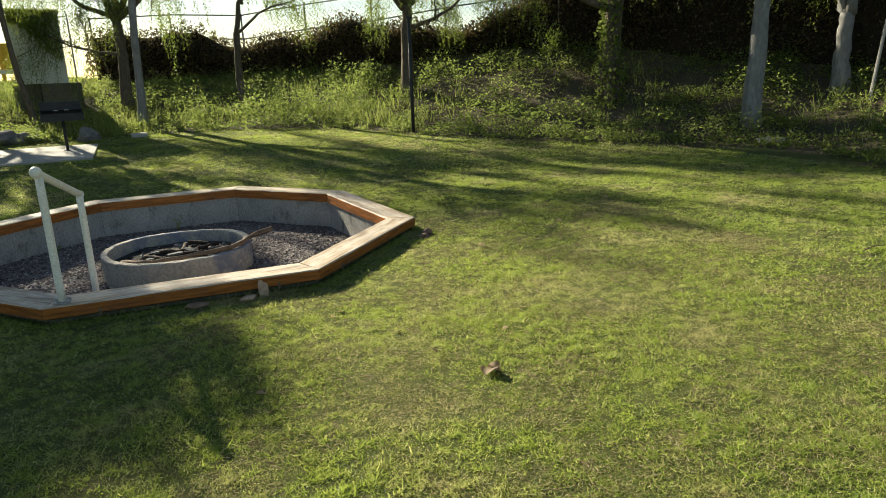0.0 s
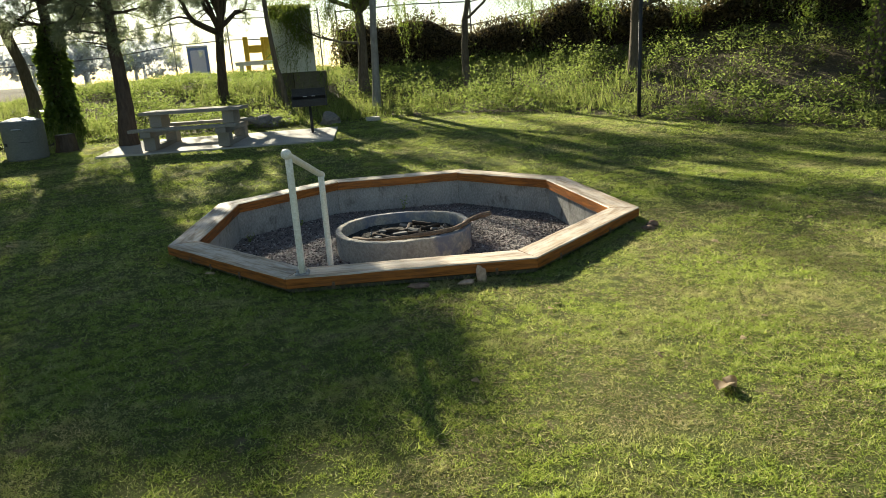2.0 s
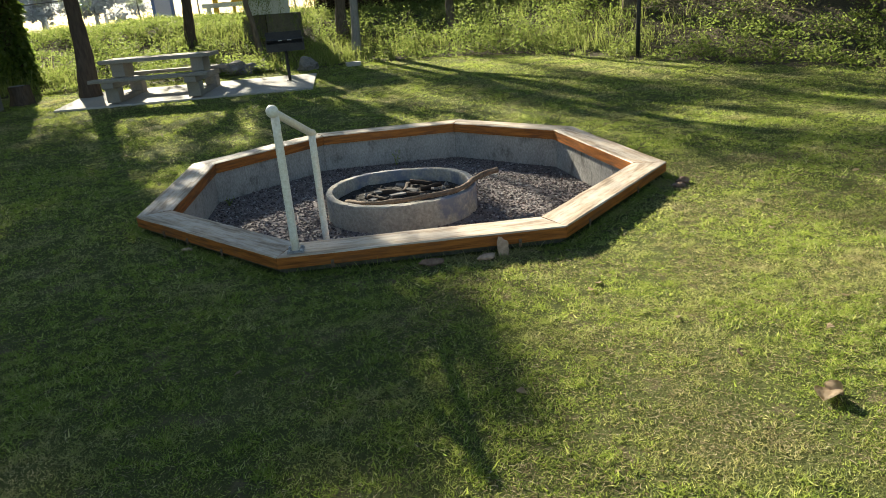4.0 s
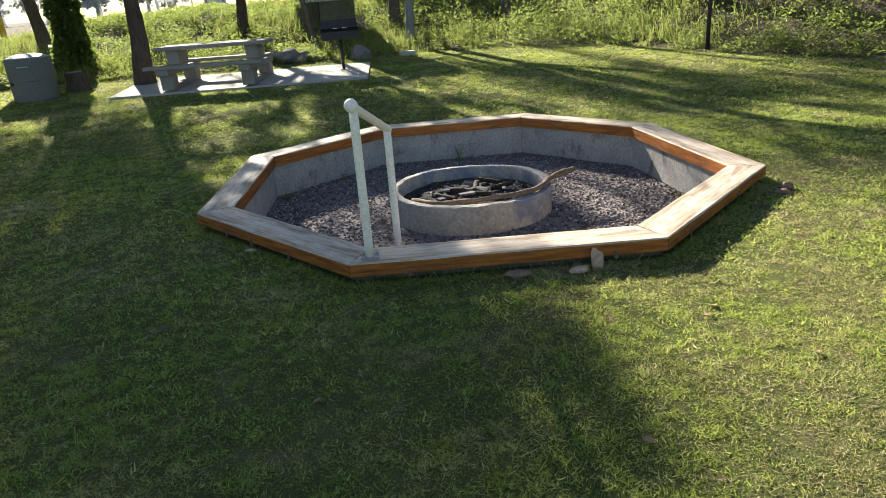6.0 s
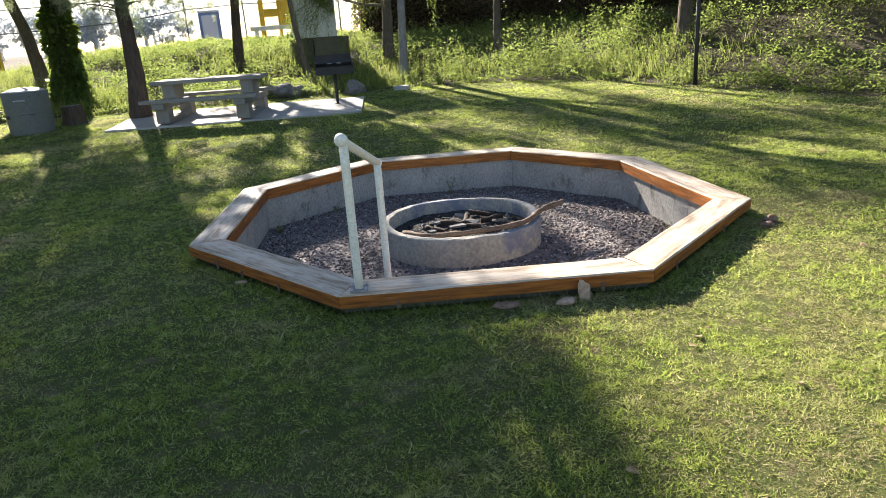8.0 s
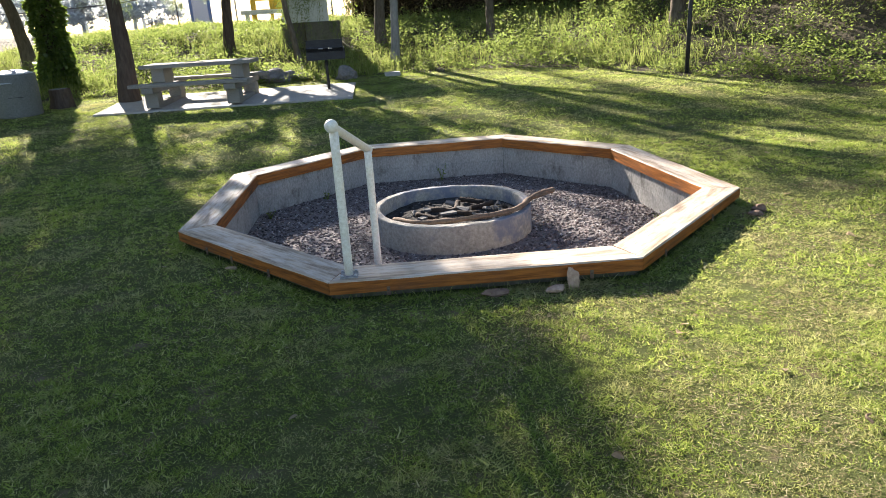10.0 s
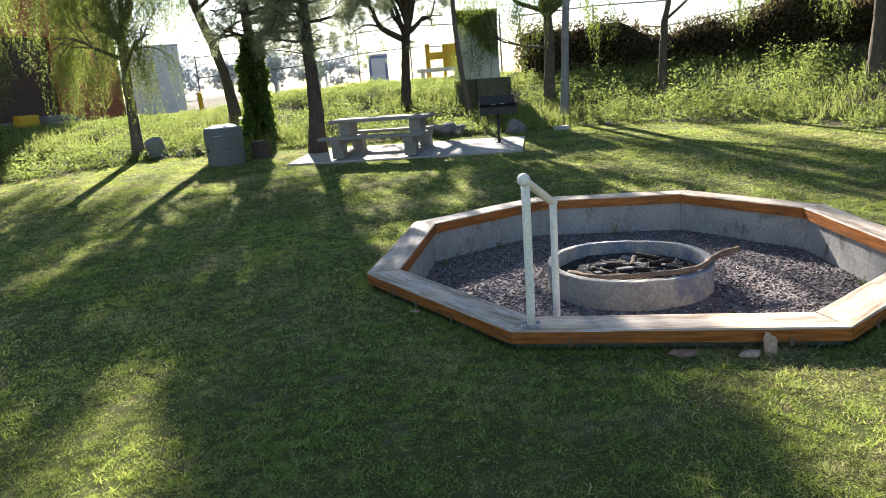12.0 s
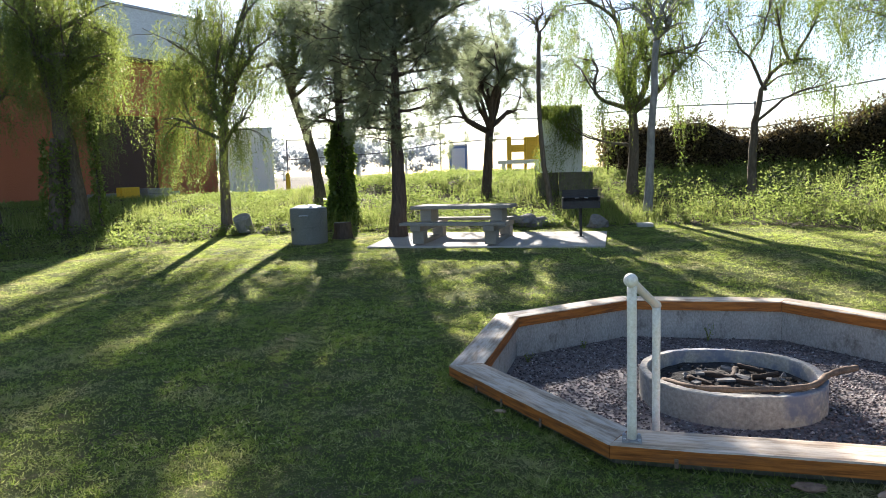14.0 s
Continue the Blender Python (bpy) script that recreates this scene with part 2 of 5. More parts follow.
def curve_path(ctrl, n, wobble=0.0, rng=None):
    """A smooth run of n points through a few control points."""
    c = np.array(ctrl, float)
    if len(c) == 2:
        c = np.vstack([c[0], c.mean(0), c[1]])
    e = np.vstack([2 * c[0] - c[1], c, 2 * c[-1] - c[-2]])
    out = []
    for u in np.linspace(0, len(c) - 1, n):
        i = min(int(u), len(c) - 2)
        t = u - i
        p0, p1, p2, p3 = e[i], e[i + 1], e[i + 2], e[i + 3]
        out.append(0.5 * (2 * p1 + (p2 - p0) * t + (2 * p0 - 5 * p1 + 4 * p2 - p3) * t * t + (3 * p1 - p0 - 3 * p2 + p3) * t ** 3))
    out = np.array(out)
    if wobble and rng is not None:
        w = np.cumsum(rng.normal(0, wobble, (n, 3)), 0)
        w -= np.linspace(0, 1, n)[:, None] * w[-1]
        out += w * np.array([1, 1, 0.5])
    return out


def tube(bm, pts, radii, sides=8, rough=0.0, rng=None):
    rings = []
    n = len(pts)
    up = Vector((0.31, 0.87, 0.2))
    for i in range(n):
        d = Vector(pts[min(i + 1, n - 1)]) - Vector(pts[max(i - 1, 0)])
        d.normalize()
        a = d.cross(up).normalized()
        b = d.cross(a)
        ring = []
        for k in range(sides):
            q = 2 * math.pi * k / sides
            r = radii[i] * (1 + (rng.uniform(-rough, rough) if rough else 0))
            ring.append(bm.verts.new(Vector(pts[i]) + (a * math.cos(q) + b * math.sin(q)) * r))
        rings.append(ring)
    for p, q in zip(rings, rings[1:]):
        for k in range(sides):
            bm.faces.new((p[k], p[(k + 1) % sides], q[(k + 1) % sides], q[k]))
    bm.faces.new(rings[0][::-1])
    bm.faces.new(rings[-1])


def fast_mesh(name, V, F):
    """A mesh from arrays: vertices and faces that all have the same number of corners."""
    me = bpy.data.meshes.new(name)
    k = F.shape[1]
    me.vertices.add(len(V))
    me.vertices.foreach_set("co", np.ascontiguousarray(V, np.float32).ravel())
    me.loops.add(F.size)
    me.loops.foreach_set("vertex_index", np.ascontiguousarray(F, np.int32).ravel())
    me.polygons.add(len(F))
    me.polygons.foreach_set("loop_start", np.arange(0, F.size, k, dtype=np.int32))
    me.update(calc_edges=True)
    return me


def unit(a):
    return a / np.maximum(np.linalg.norm(a, axis=1), 1e-9)[:, None]


def leaf_mesh(name, P, D, L, W, rng, belly=0.45):
    """Many small leaves: a diamond from P along D."""
    D = unit(D)
    S = unit(np.cross(D, rng.normal(0, 1, D.shape))) * (np.asarray(W) / 2)[:, None]
    L = np.asarray(L)[:, None]
    V = np.stack([P, P + D * L * belly + S, P + D * L, P + D * L * belly - S], 1).reshape(-1, 3)
    return fast_mesh(name, V, np.arange(len(V)).reshape(-1, 4))


def blade_mesh(name, P, D, L, W, rng):
    """Many grass blades: a thin triangle from P along D."""
    D = unit(D)
    S = unit(np.cross(D, rng.normal(0, 1, D.shape))) * (np.asarray(W) / 2)[:, None]
    V = np.stack([P - S, P + S, P + D * np.asarray(L)[:, None]], 1).reshape(-1, 3)
    return fast_mesh(name, V, np.arange(len(V)).reshape(-1, 3))


def stuff(name, me, material, label, category, parent=None):
    me.materials.append(material)
    ob = new(name, me)
    if parent:
        ob.parent = parent
        return tagged(ob, label)
    return tagged(ob, label, category, "", "stuff")


# ---- ground ----
EDGE = [(-40, -12), (-16, 4), (-14.5, 10), (-12.6, 13.4), (-11.2, 14.9), (-9.6, 16.6), (-7.2, 16.9), (-5.8, 17.2), (-3, 17.3), (0, 17.7),
        (2, 17.5), (4, 16.7), (5.4, 14.9), (7.1, 12.6), (9.4, 10.4), (10.7, 8.6), (10.4, 7.4), (9.6, 6.2), (9.8, 2), (14, -12)]
PIT = (0.37, 7.55)
# outer top corners of the pit's timber rim, counter-clockwise
RIM = [(-0.62, 5.17), (1.345, 5.14), (2.70, 6.555), (2.48, 8.615), (1.32, 9.86), (-0.57, 9.83), (-1.88, 8.62), (-1.915, 6.59)]


def from_edge(X, Y):
    """Distance from the lawn's edge, negative on the lawn."""
    X, Y = np.asarray(X, float), np.asarray(Y, float)
    d, inside = np.full(X.shape, 1e9), np.zeros(X.shape, bool)
    for (ax, ay), (bx, by) in zip(EDGE, EDGE[1:] + EDGE[:1]):
        t = np.clip(((X - ax) * (bx - ax) + (Y - ay) * (by - ay)) / ((bx - ax) ** 2 + (by - ay) ** 2), 0, 1)
        d = np.minimum(d, np.hypot(X - ax - t * (bx - ax), Y - ay - t * (by - ay)))
        if by != ay:
            inside ^= ((ay > Y) != (by > Y)) & (X < ax + (Y - ay) * (bx - ax) / (by - ay))
    return np.where(inside, -d, d)


def lumps(X, Y, f):
    return (np.sin(X * f + 1.3 * np.sin(Y * f * 0.7)) + np.sin(Y * f * 1.3 + 1.7 * np.sin(X * f * 0.6 + 2))) / 2


def ground(X, Y):
    X, Y = np.asarray(X, float), np.asarray(Y, float)
    s = from_edge(X, Y)
    w = smooth((X - 3) / 7)
    rise = (1.25 + 0.9 * w - 0.5 * smooth((-X - 8.5) / 4)) * smooth(s / (8.5 - w)) + 0.06 * lumps(X, Y, 1.7) * smooth(s / 2) * smooth((60 - s) / 30)
    return 0.045 * np.clip(Y - 10, 0, 7.6) + np.where(s > 0, rise, 0)


def gz(x, y):
    return float(ground(x, y))


def inset(d):
    """The rim's outline moved inwards by d."""
    n, out = len(RIM), []
    for k in range(n):
        (ax, ay), (bx, by), (cx, cy) = RIM[k - 1], RIM[k], RIM[(k + 1) % n]
        u, v = Vector((bx - ax, by - ay)).normalized(), Vector((cx - bx, cy - by)).normalized()
        nu, nv = Vector((-u.y, u.x)), Vector((-v.y, v.x))
        m = (nu + nv) / (1 + nu.dot(nv))
        out.append((bx + m.x * d, by + m.y * d))
    return out


def in_pit(X, Y, d=0.0):
    """Inside the rim's outline moved inwards by d."""
    ok = np.ones(np.shape(X), bool)
    for (ax, ay), (bx, by) in zip(RIM, RIM[1:] + RIM[:1]):
        ln = math.hypot(bx - ax, by - ay)
        ok &= ((bx - ax) * (Y - ay) - (by - ay) * (X - ax)) / ln > d
    return ok


def axis_lines(lo, hi, step, far, must):
    a = list(np.arange(lo, hi + 1e-6, step))
    d, p, q = step, lo, hi
    while q < far:
        d *= 1.35
        p, q = p - d, q + d
        a += [p, q]
    a = [v for v in a if all(abs(v - m) > step * 0.4 for m in must)] + list(must)
    return np.array(sorted(a))


def build_ground():
    x0, x1, y0, y1 = -2.13, 2.87, 5.02, 9.98
    xs, ys = axis_lines(-24, 22, 0.5, 900, (x0, x1)), axis_lines(-8, 34, 0.5, 900, (y0, y1))
    X, Y = np.meshgrid(xs, ys)
    Z = ground(X, Y)
    V = np.stack([X.ravel(), Y.ravel(), Z.ravel()], 1)
    nx, ny = len(xs), len(ys)
    i, j = np.meshgrid(np.arange(nx - 1), np.arange(ny - 1))
    i, j = i.ravel(), j.ravel()
    cx, cy = (xs[i] + xs[i + 1]) / 2, (ys[j] + ys[j + 1]) / 2
    keep = ~((cx > x0) & (cx < x1) & (cy > y0) & (cy < y1))
    F = np.stack([j * nx + i, j * nx + i + 1, (j + 1) * nx + i + 1, (j + 1) * nx + i], 1)[keep]
    # the strip between the square hole in the grid and the rim
    c = inset(0.08)
    sq = [(c[0][0], y0), (c[1][0], y0), (x1, c[2][1]), (x1, c[3][1]), (c[4][0], y1), (c[5][0], y1), (x0, c[6][1]), (x0, c[7][1])]
    corner = {1: (x1, y0), 3: (x1, y1), 5: (x0, y1), 7: (x0, y0)}
    extra = []
    for k in range(8):
        n = (k + 1) % 8
        if k in corner:
            m = ((c[k][0] + c[n][0]) / 2, (c[k][1] + c[n][1]) / 2)
            extra += [sq[k], corner[k], m, c[k], corner[k], sq[n], c[n], m]
        else:
            extra += [sq[k], sq[n], c[n], c[k]]
    base = len(V)
    V = np.vstack([V, np.array([(a, b, 0.0) for a, b in extra])])
    F = np.vstack([F, base + np.arange(len(extra)).reshape(-1, 4)])
    me = fast_mesh("ground", V, F)
    me.materials.append(M_LAWN)
    me.materials.append(M_BANK)
    cen = V[F].mean(1)
    me.polygons.foreach_set("material_index", (from_edge(cen[:, 0], cen[:, 1]) > 0.1).astype(np.int32))
    me.polygons.foreach_set("use_smooth", np.ones(len(F), bool))
    tagged(new("ground", me), "mown lawn sloping up into a weedy earth bank", "ground", "", "structure")


build_ground()

# ---- fire pit ----
TOP, UNDER, GRAVEL = 0.14, 0.028, -0.31
CAP = 0.27


def side_frame(k):
    """The middle of the rim's side k, its heading and its length."""
    (ax, ay), (bx, by) = RIM[k], RIM[(k + 1) % 8]
    return (ax + bx) / 2 - PIT[0], (ay + by) / 2 - PIT[1], math.degrees(math.atan2(by - ay, bx - ax)), math.hypot(bx - ax, by - ay)


def build_pit():
    pit = thing("fire_pit", (*PIT, GRAVEL), 0, "sunken octagonal fire pit, grey block walls, orange stained timber rim", "fire pit")
    rng = np.random.default_rng(12)
    z0, z1 = UNDER - GRAVEL, TOP - GRAVEL
    inner, wall = inset(CAP), inset(CAP - 0.035)
    for k in range(8):
        x, y, a, ln = side_frame(k)
        to_side = pose(x + PIT[0], y + PIT[1], 0, 0, 0, a).inverted()
        pts = [to_side @ Vector((*q, 0)) for q in (RIM[k], RIM[(k + 1) % 8], inner[(k + 1) % 8], inner[k])]
        bm = bmesh.new()
        # eleven stations along the timber, so that its edges can be a little worn and uneven
        rings = []
        for f in np.linspace(0, 1, 12):
            g = 0.003 / ln * (1 - 2 * f)
            o, i = pts[0].lerp(pts[1], f + g), pts[3].lerp(pts[2], f + g)
            w = rng.uniform(-0.004, 0.004, 4) * (0.3 if f in (0, 1) else 1)
            c = 0.007 + abs(w[0])
            prof = [(o.x, o.y + 0.002, z0 + 0.026), (o.x, o.y + w[1] * 0.5, z1 - c), (o.x, o.y + c, z1 + w[2] * 0.4), (i.x, i.y - c, z1 + w[3] * 0.4), (i.x, i.y, z1 - c), (i.x, i.y, z0)]
            rings.append([bm.verts.new(q) for q in prof])
        for p, q in zip(rings, rings[1:]):
            for e in range(6):
                f = bm.faces.new((p[e], q[e], q[(e + 1) % 6], p[(e + 1) % 6]))
                f.material_index = 0 if e in (1, 2, 3) else 1
        for f in (bm.faces.new(rings[0]), bm.faces.new(rings[-1][::-1])):
            f.material_index = 1
        bmesh.ops.recalc_face_normals(bm, faces=bm.faces)
        tm = part("timber", bm, (M_WOOD_TOP, M_WOOD_SIDE), pit, "thick timber, bleached on top and orange at the sides")
        tm.matrix_basis = pose(x, y, 0, 0, 0, a)
    # footing outside, under the timber; its dark colour stands for the shadow gap
    bm = bmesh.new()
    o, i = inset(0.07), inset(0.093)
    rr = [[bm.verts.new((q[0] - PIT[0], q[1] - PIT[1], z)) for q in c] for c, z in ((o, -0.3), (o, z0 - 0.001), (i, z0 - 0.001), (i, -0.3))]
    for a in range(4):
        for k in range(8):
            bm.faces.new((rr[a][k], rr[a][(k + 1) % 8], rr[(a + 1) % 4][(k + 1) % 8], rr[(a + 1) % 4][k]))
    part("footing", bm, M_SHADE_CONC, pit)
    # two courses of blocks on each side, standing a little behind the timber's inner face
    for k in range(8):
        x, y, a, ln = side_frame(k)
        (ax, ay), (bx, by) = wall[k], wall[(k + 1) % 8]
        ln = math.hypot(bx - ax, by - ay)
        mid = pose((ax + bx) / 2 - PIT[0], (ay + by) / 2 - PIT[1], 0, 0, 0, a)
        n = 4
        bw, bh = (ln - 0.001 * (n + 1)) / n, (z0 - 0.003) / 2
        mesh = None
        for c in range(2):
            for b in range(n):
                m = mid @ pose(-ln / 2 + 0.001 + bw / 2 + b * (bw + 0.001), rng.uniform(-0.0015, 0.001), 0.001 + c * (bh + 0.001))
                if mesh is None:
                    mesh = part("block", box(-bw / 2, -0.12, 0, bw / 2, 0, bh, 0.001), M_BLOCK, pit)
                    mesh.matrix_basis = m
                else:
                    share("block", mesh, m, pit)
    # small bent straps that hold the timbers
    strap = None
    for k, u in ((0, -0.62), (0, 0.655), (7, 0.30), (7, -0.17), (7, -0.52), (1, -0.62), (1, 0.3)):
        x, y, a, ln = side_frame(k)
        m = pose(x, y, 0, 0, 0, a) @ pose(u, -0.004, z0 + 0.002)
        if strap is None:
            bm = box(-0.011, -0.003, 0, 0.011, 0.003, 0.055, 0.001)
            box(-0.007, -0.009, 0.03, 0.007, -0.003, 0.044, 0.002, bm)
            strap = part("strap", bm, M_STICK, pit, "small rusty metal strap with a bolt head")
            strap.matrix_basis = m
        else:
            share("strap", strap, m, pit)


build_pit()


def build_gravel():
    rng = np.random.default_rng(3)
    bm = bmesh.new()
    edge = inset(CAP - 0.09)
    rings = []
    for f in np.linspace(0.02, 1, 14):
        rings.append([bm.verts.new((PIT[0] + (x - PIT[0]) * f, PIT[1] + (y - PIT[1]) * f, GRAVEL - 0.004 + rng.uniform(-0.008, 0.008))) for x, y in edge])
    for a, b in zip(rings, rings[1:]):
        for k in range(8):
            bm.faces.new((a[k], a[(k + 1) % 8], b[(k + 1) % 8], b[k]))
    bm.faces.new(rings[0])
    me = bpy.data.meshes.new("gravel_bed")
    bm.to_mesh(me)
    bm.free()
    stuff("gravel_bed", me, M_GRAVEL, "bed of dark reddish grey gravel in the pit", "gravel")
    n = 25000
    X, Y = rng.uniform(-2.2, 2.3, n) + PIT[0], rng.uniform(-2.3, 2.2, n) + PIT[1]
    ok = in_pit(X, Y, CAP - 0.02) & (np.hypot(X - RING[0], Y - RING[1]) > 0.76)
    X, Y = X[ok], Y[ok]
    n = len(X)
    base = np.array([(1, 0, 0), (0, 1, 0), (-1, 0, 0), (0, -1, 0), (0, 0, 1), (0, 0, -1)], float)
    tri = np.array([(0, 1, 4), (1, 2, 4), (2, 3, 4), (3, 0, 4), (1, 0, 5), (2, 1, 5), (3, 2, 5), (0, 3, 5)])
    size = rng.uniform(0.008, 0.02, (n, 1, 1)) * rng.uniform(0.6, 1.3, (n, 6, 3)) * np.array([1, 1, 0.65])
    a = rng.uniform(0, 6.28, n)
    B = base[None] * size
    c, s = np.cos(a)[:, None], np.sin(a)[:, None]
    Q = np.stack([B[..., 0] * c - B[..., 1] * s, B[..., 0] * s + B[..., 1] * c, B[..., 2]], 2)
    Q += np.stack([X, Y, GRAVEL + rng.uniform(-0.002, 0.012, n)], 1)[:, None]
    F = (np.arange(n)[:, None, None] * 6 + tri[None]).reshape(-1, 3)
    stuff("gravel", fast_mesh("gravel", Q.reshape(-1, 3), F), M_PEBBLE, "loose dark grey and reddish gravel stones", "gravel")


RING = (0.36, 7.48)
m_, n_, l_, b_ = shader("pebbles", 0.7, 0.35)
l_.new(ramp(n_, l_, n_.new("ShaderNodeNewGeometry").outputs["Random Per Island"], [(0, (0.06, 0.05, 0.05)), (0.5, (0.17, 0.14, 0.135)), (0.85, (0.27, 0.22, 0.20)), (1, (0.45, 0.42, 0.40))]), b_.inputs["Base Color"])
M_PEBBLE = m_
build_gravel()


# ---- things in the pit ----
def build_ring():
    ring = thing("fire_ring", (*RING, GRAVEL), 20, "round concrete fire ring with a chipped soot-stained rim", "fire ring")
    rng = np.random.default_rng(5)
    bm = turned([(0.748, -0.03), (0.748, 0.238), (0.741, 0.25), (0.683, 0.252), (0.675, 0.24), (0.67, -0.03)], 72)
    for v in bm.verts:
        a = math.atan2(v.co.y, v.co.x)
        k = 1 + 0.006 * math.sin(5 * a) + rng.uniform(-0.003, 0.003)
        v.co.x, v.co.y = v.co.x * k, v.co.y * k
        if v.co.z > 0.23:
            v.co.z += 0.006 * math.sin(3 * a + 1) + rng.uniform(-0.004, 0.003)
    part("ring_body", bm, M_RING, ring)
    ash = bmesh.new()
    rings = []
    for f in np.linspace(0.03, 1, 12):
        rings.append([ash.verts.new((0.678 * f * math.cos(k * math.pi / 18), 0.678 * f * math.sin(k * math.pi / 18), 0.125 + 0.04 * (1 - f) + rng.uniform(-0.012, 0.014))) for k in range(36)])
    for a, b in zip(rings, rings[1:]):
        for k in range(36):
            ash.faces.new((a[k], a[(k + 1) % 36], b[(k + 1) % 36], b[k]))
    ash.faces.new(rings[0])
    part("ash_bed", ash, M_ASH, ring, "bed of black charcoal and pale ash")
    # charred logs and chunks lying on the ash
    for x, y, a, ln, r, mat in ((-0.1, 0.05, -30, 0.30, 0.03, M_CHAR), (0.12, -0.1, -35, 0.26, 0.024, M_CHAR), (0.05, 0.12, 75, 0.26, 0.03, M_CHAR), (-0.25, -0.12, 130, 0.28, 0.024, M_CHAR), (0.3, 0.1, 10, 0.22, 0.026, M_CHAR), (-0.15, -0.26, -15, 0.24, 0.018, M_STICK), (0.22, 0.3, 150, 0.24, 0.026, M_CHAR)):
        log = thing("charred_log", (RING[0] + x, RING[1] + y, GRAVEL + 0.155 + r * 0.5), a, "burnt split log lying on the ash in the fire ring", "log", "burnt logs in the ring")
        bm = bmesh.new()
        p = curve_path([(-ln / 2, 0, 0), (0, rng.uniform(-0.03, 0.03), 0.01), (ln / 2, 0, rng.uniform(0, 0.03))], 9)
        tube(bm, p, [r * (0.8 + 0.35 * rng.random()) for _ in p], 7, 0.18, rng)
        part("wood", bm, mat, log, "", True)
    rng2 = np.random.default_rng(8)
    for i, (x, y, a, ln) in enumerate(((-0.05, -0.08, 20, 0.16), (0.1, 0.02, -40, 0.13), (0.2, -0.2, 65, 0.12), (-0.22, 0.1, 10, 0.11), (0.02, 0.25, -15, 0.13), (0.33, -0.02, 100, 0.1), (-0.3, -0.2, 50, 0.09))):
        bm = box(-ln / 2, -0.028, 0, ln / 2, 0.028, 0.018, 0.004)
        for v in bm.verts:
            v.co.y *= 1 + 3 * v.co.x * rng2.uniform(0.5, 1.2)
            v.co.z += rng2.uniform(-0.006, 0.008)
        sp = part("wood_splinter", bm, M_STONE, None)
        sp.matrix_world = pose(RING[0] + x, RING[1] + y, GRAVEL + 0.175, 12, 9 * (i % 3), a)
        tagged(sp, "pale ash-grey splinter of half-burnt wood in the ring", "wood", "burnt splinters")
    for i in range(60):
        a, d, s = rng2.uniform(0, 6.28), 0.55 * math.sqrt(rng2.random()), rng2.uniform(0.012, 0.034)
        bm = bmesh.new()
        bmesh.ops.create_icosphere(bm, subdivisions=1, radius=s)
        for v in bm.verts:
            v.co *= rng2.uniform(0.6, 1.2)
        c = part("charcoal_chunk", bm, M_ASH if i % 3 else M_STONE, None)
        c.matrix_world = pose(RING[0] + d * math.cos(a), RING[1] + d * math.sin(a), GRAVEL + 0.145 + s * 0.3, 0, 0, 57 * a)
        tagged(c, "small lump of charcoal on the ash" if i % 3 else "small pale cinder on the ash", "charcoal", "charcoal lumps")
    # the long bent stick over the rim
    stick = thing("long_stick", (RING[0], RING[1], GRAVEL + 0.272), 0, "long bent bare stick laid across the fire ring", "stick")
    bm = bmesh.new()
    p = curve_path([(-0.56, -0.12, -0.10), (-0.35, -0.45, -0.055), (0.1, -0.60, -0.005), (0.5, -0.48, 0.0), (0.72, -0.16, 0.008), (0.98, 0.02, 0.03)], 28, 0.004, rng)
    tube(bm, p, np.linspace(0.024, 0.026, 28) * rng.uniform(0.8, 1.2, 28), 7)
    part("wood", bm, M_STICK, stick, "", True)


build_ring()


def build_pit_weeds():
    rng = np.random.default_rng(52)
    for x, y, ht, n in ((0.42, 9.50, 0.17, 46), (-1.50, 8.33, 0.09, 34), (-0.95, 8.98, 0.07, 26), (2.28, 7.2, 0.07, 22)):
        w = thing("weed", (x, y, GRAVEL), 0, "small green weed growing at the foot of the pit wall", "weed", "weeds in the pit")
        bm = bmesh.new()
        tips = []
        for k in range(4):
            a, r = rng.uniform(0, 6.28), rng.uniform(0.02, 0.07)
            p = curve_path([(0, 0, -0.01), (r * 0.4 * math.cos(a), r * 0.4 * math.sin(a), ht * 0.5), (r * math.cos(a), r * math.sin(a), ht * rng.uniform(0.8, 1.1))], 7)
            tube(bm, p, np.linspace(0.003, 0.0015, 7), 5)
            tips += list(p[1:])
        part("stem", bm, M_TALL, w)
        P = np.array(tips)[rng.integers(0, len(tips), n)] + rng.normal(0, 0.006, (n, 3))
        me = leaf_mesh("leaves", P, rng.normal(0, 0.8, (n, 3)) + np.array([0, -0.2, 0.3]), rng.uniform(0.02, 0.05, n), rng.uniform(0.008, 0.018, n), rng)
        me.materials.append(M_WEED)
        new("leaves", me).parent = w
    for x, y, sz, a in ((-0.93, 6.42, 0.05, 20), (-1.38, 6.75, 0.03, 70)):
        bm = box(-sz / 2, -sz * 0.3, 0, sz / 2, sz * 0.3, 0.006, 0.002)
        for v in bm.verts:
            v.co.z += 0.25 * abs(v.co.x) + rng.uniform(0, 0.004)
        sc = part("paper_scrap", bm, M_WALLWHITE, None)
        sc.matrix_world = pose(x, y, GRAVEL + 0.012, 0, 6, a)
        tagged(sc, "small crumpled white scrap on the gravel", "litter", "scraps in the pit")


build_pit_weeds()


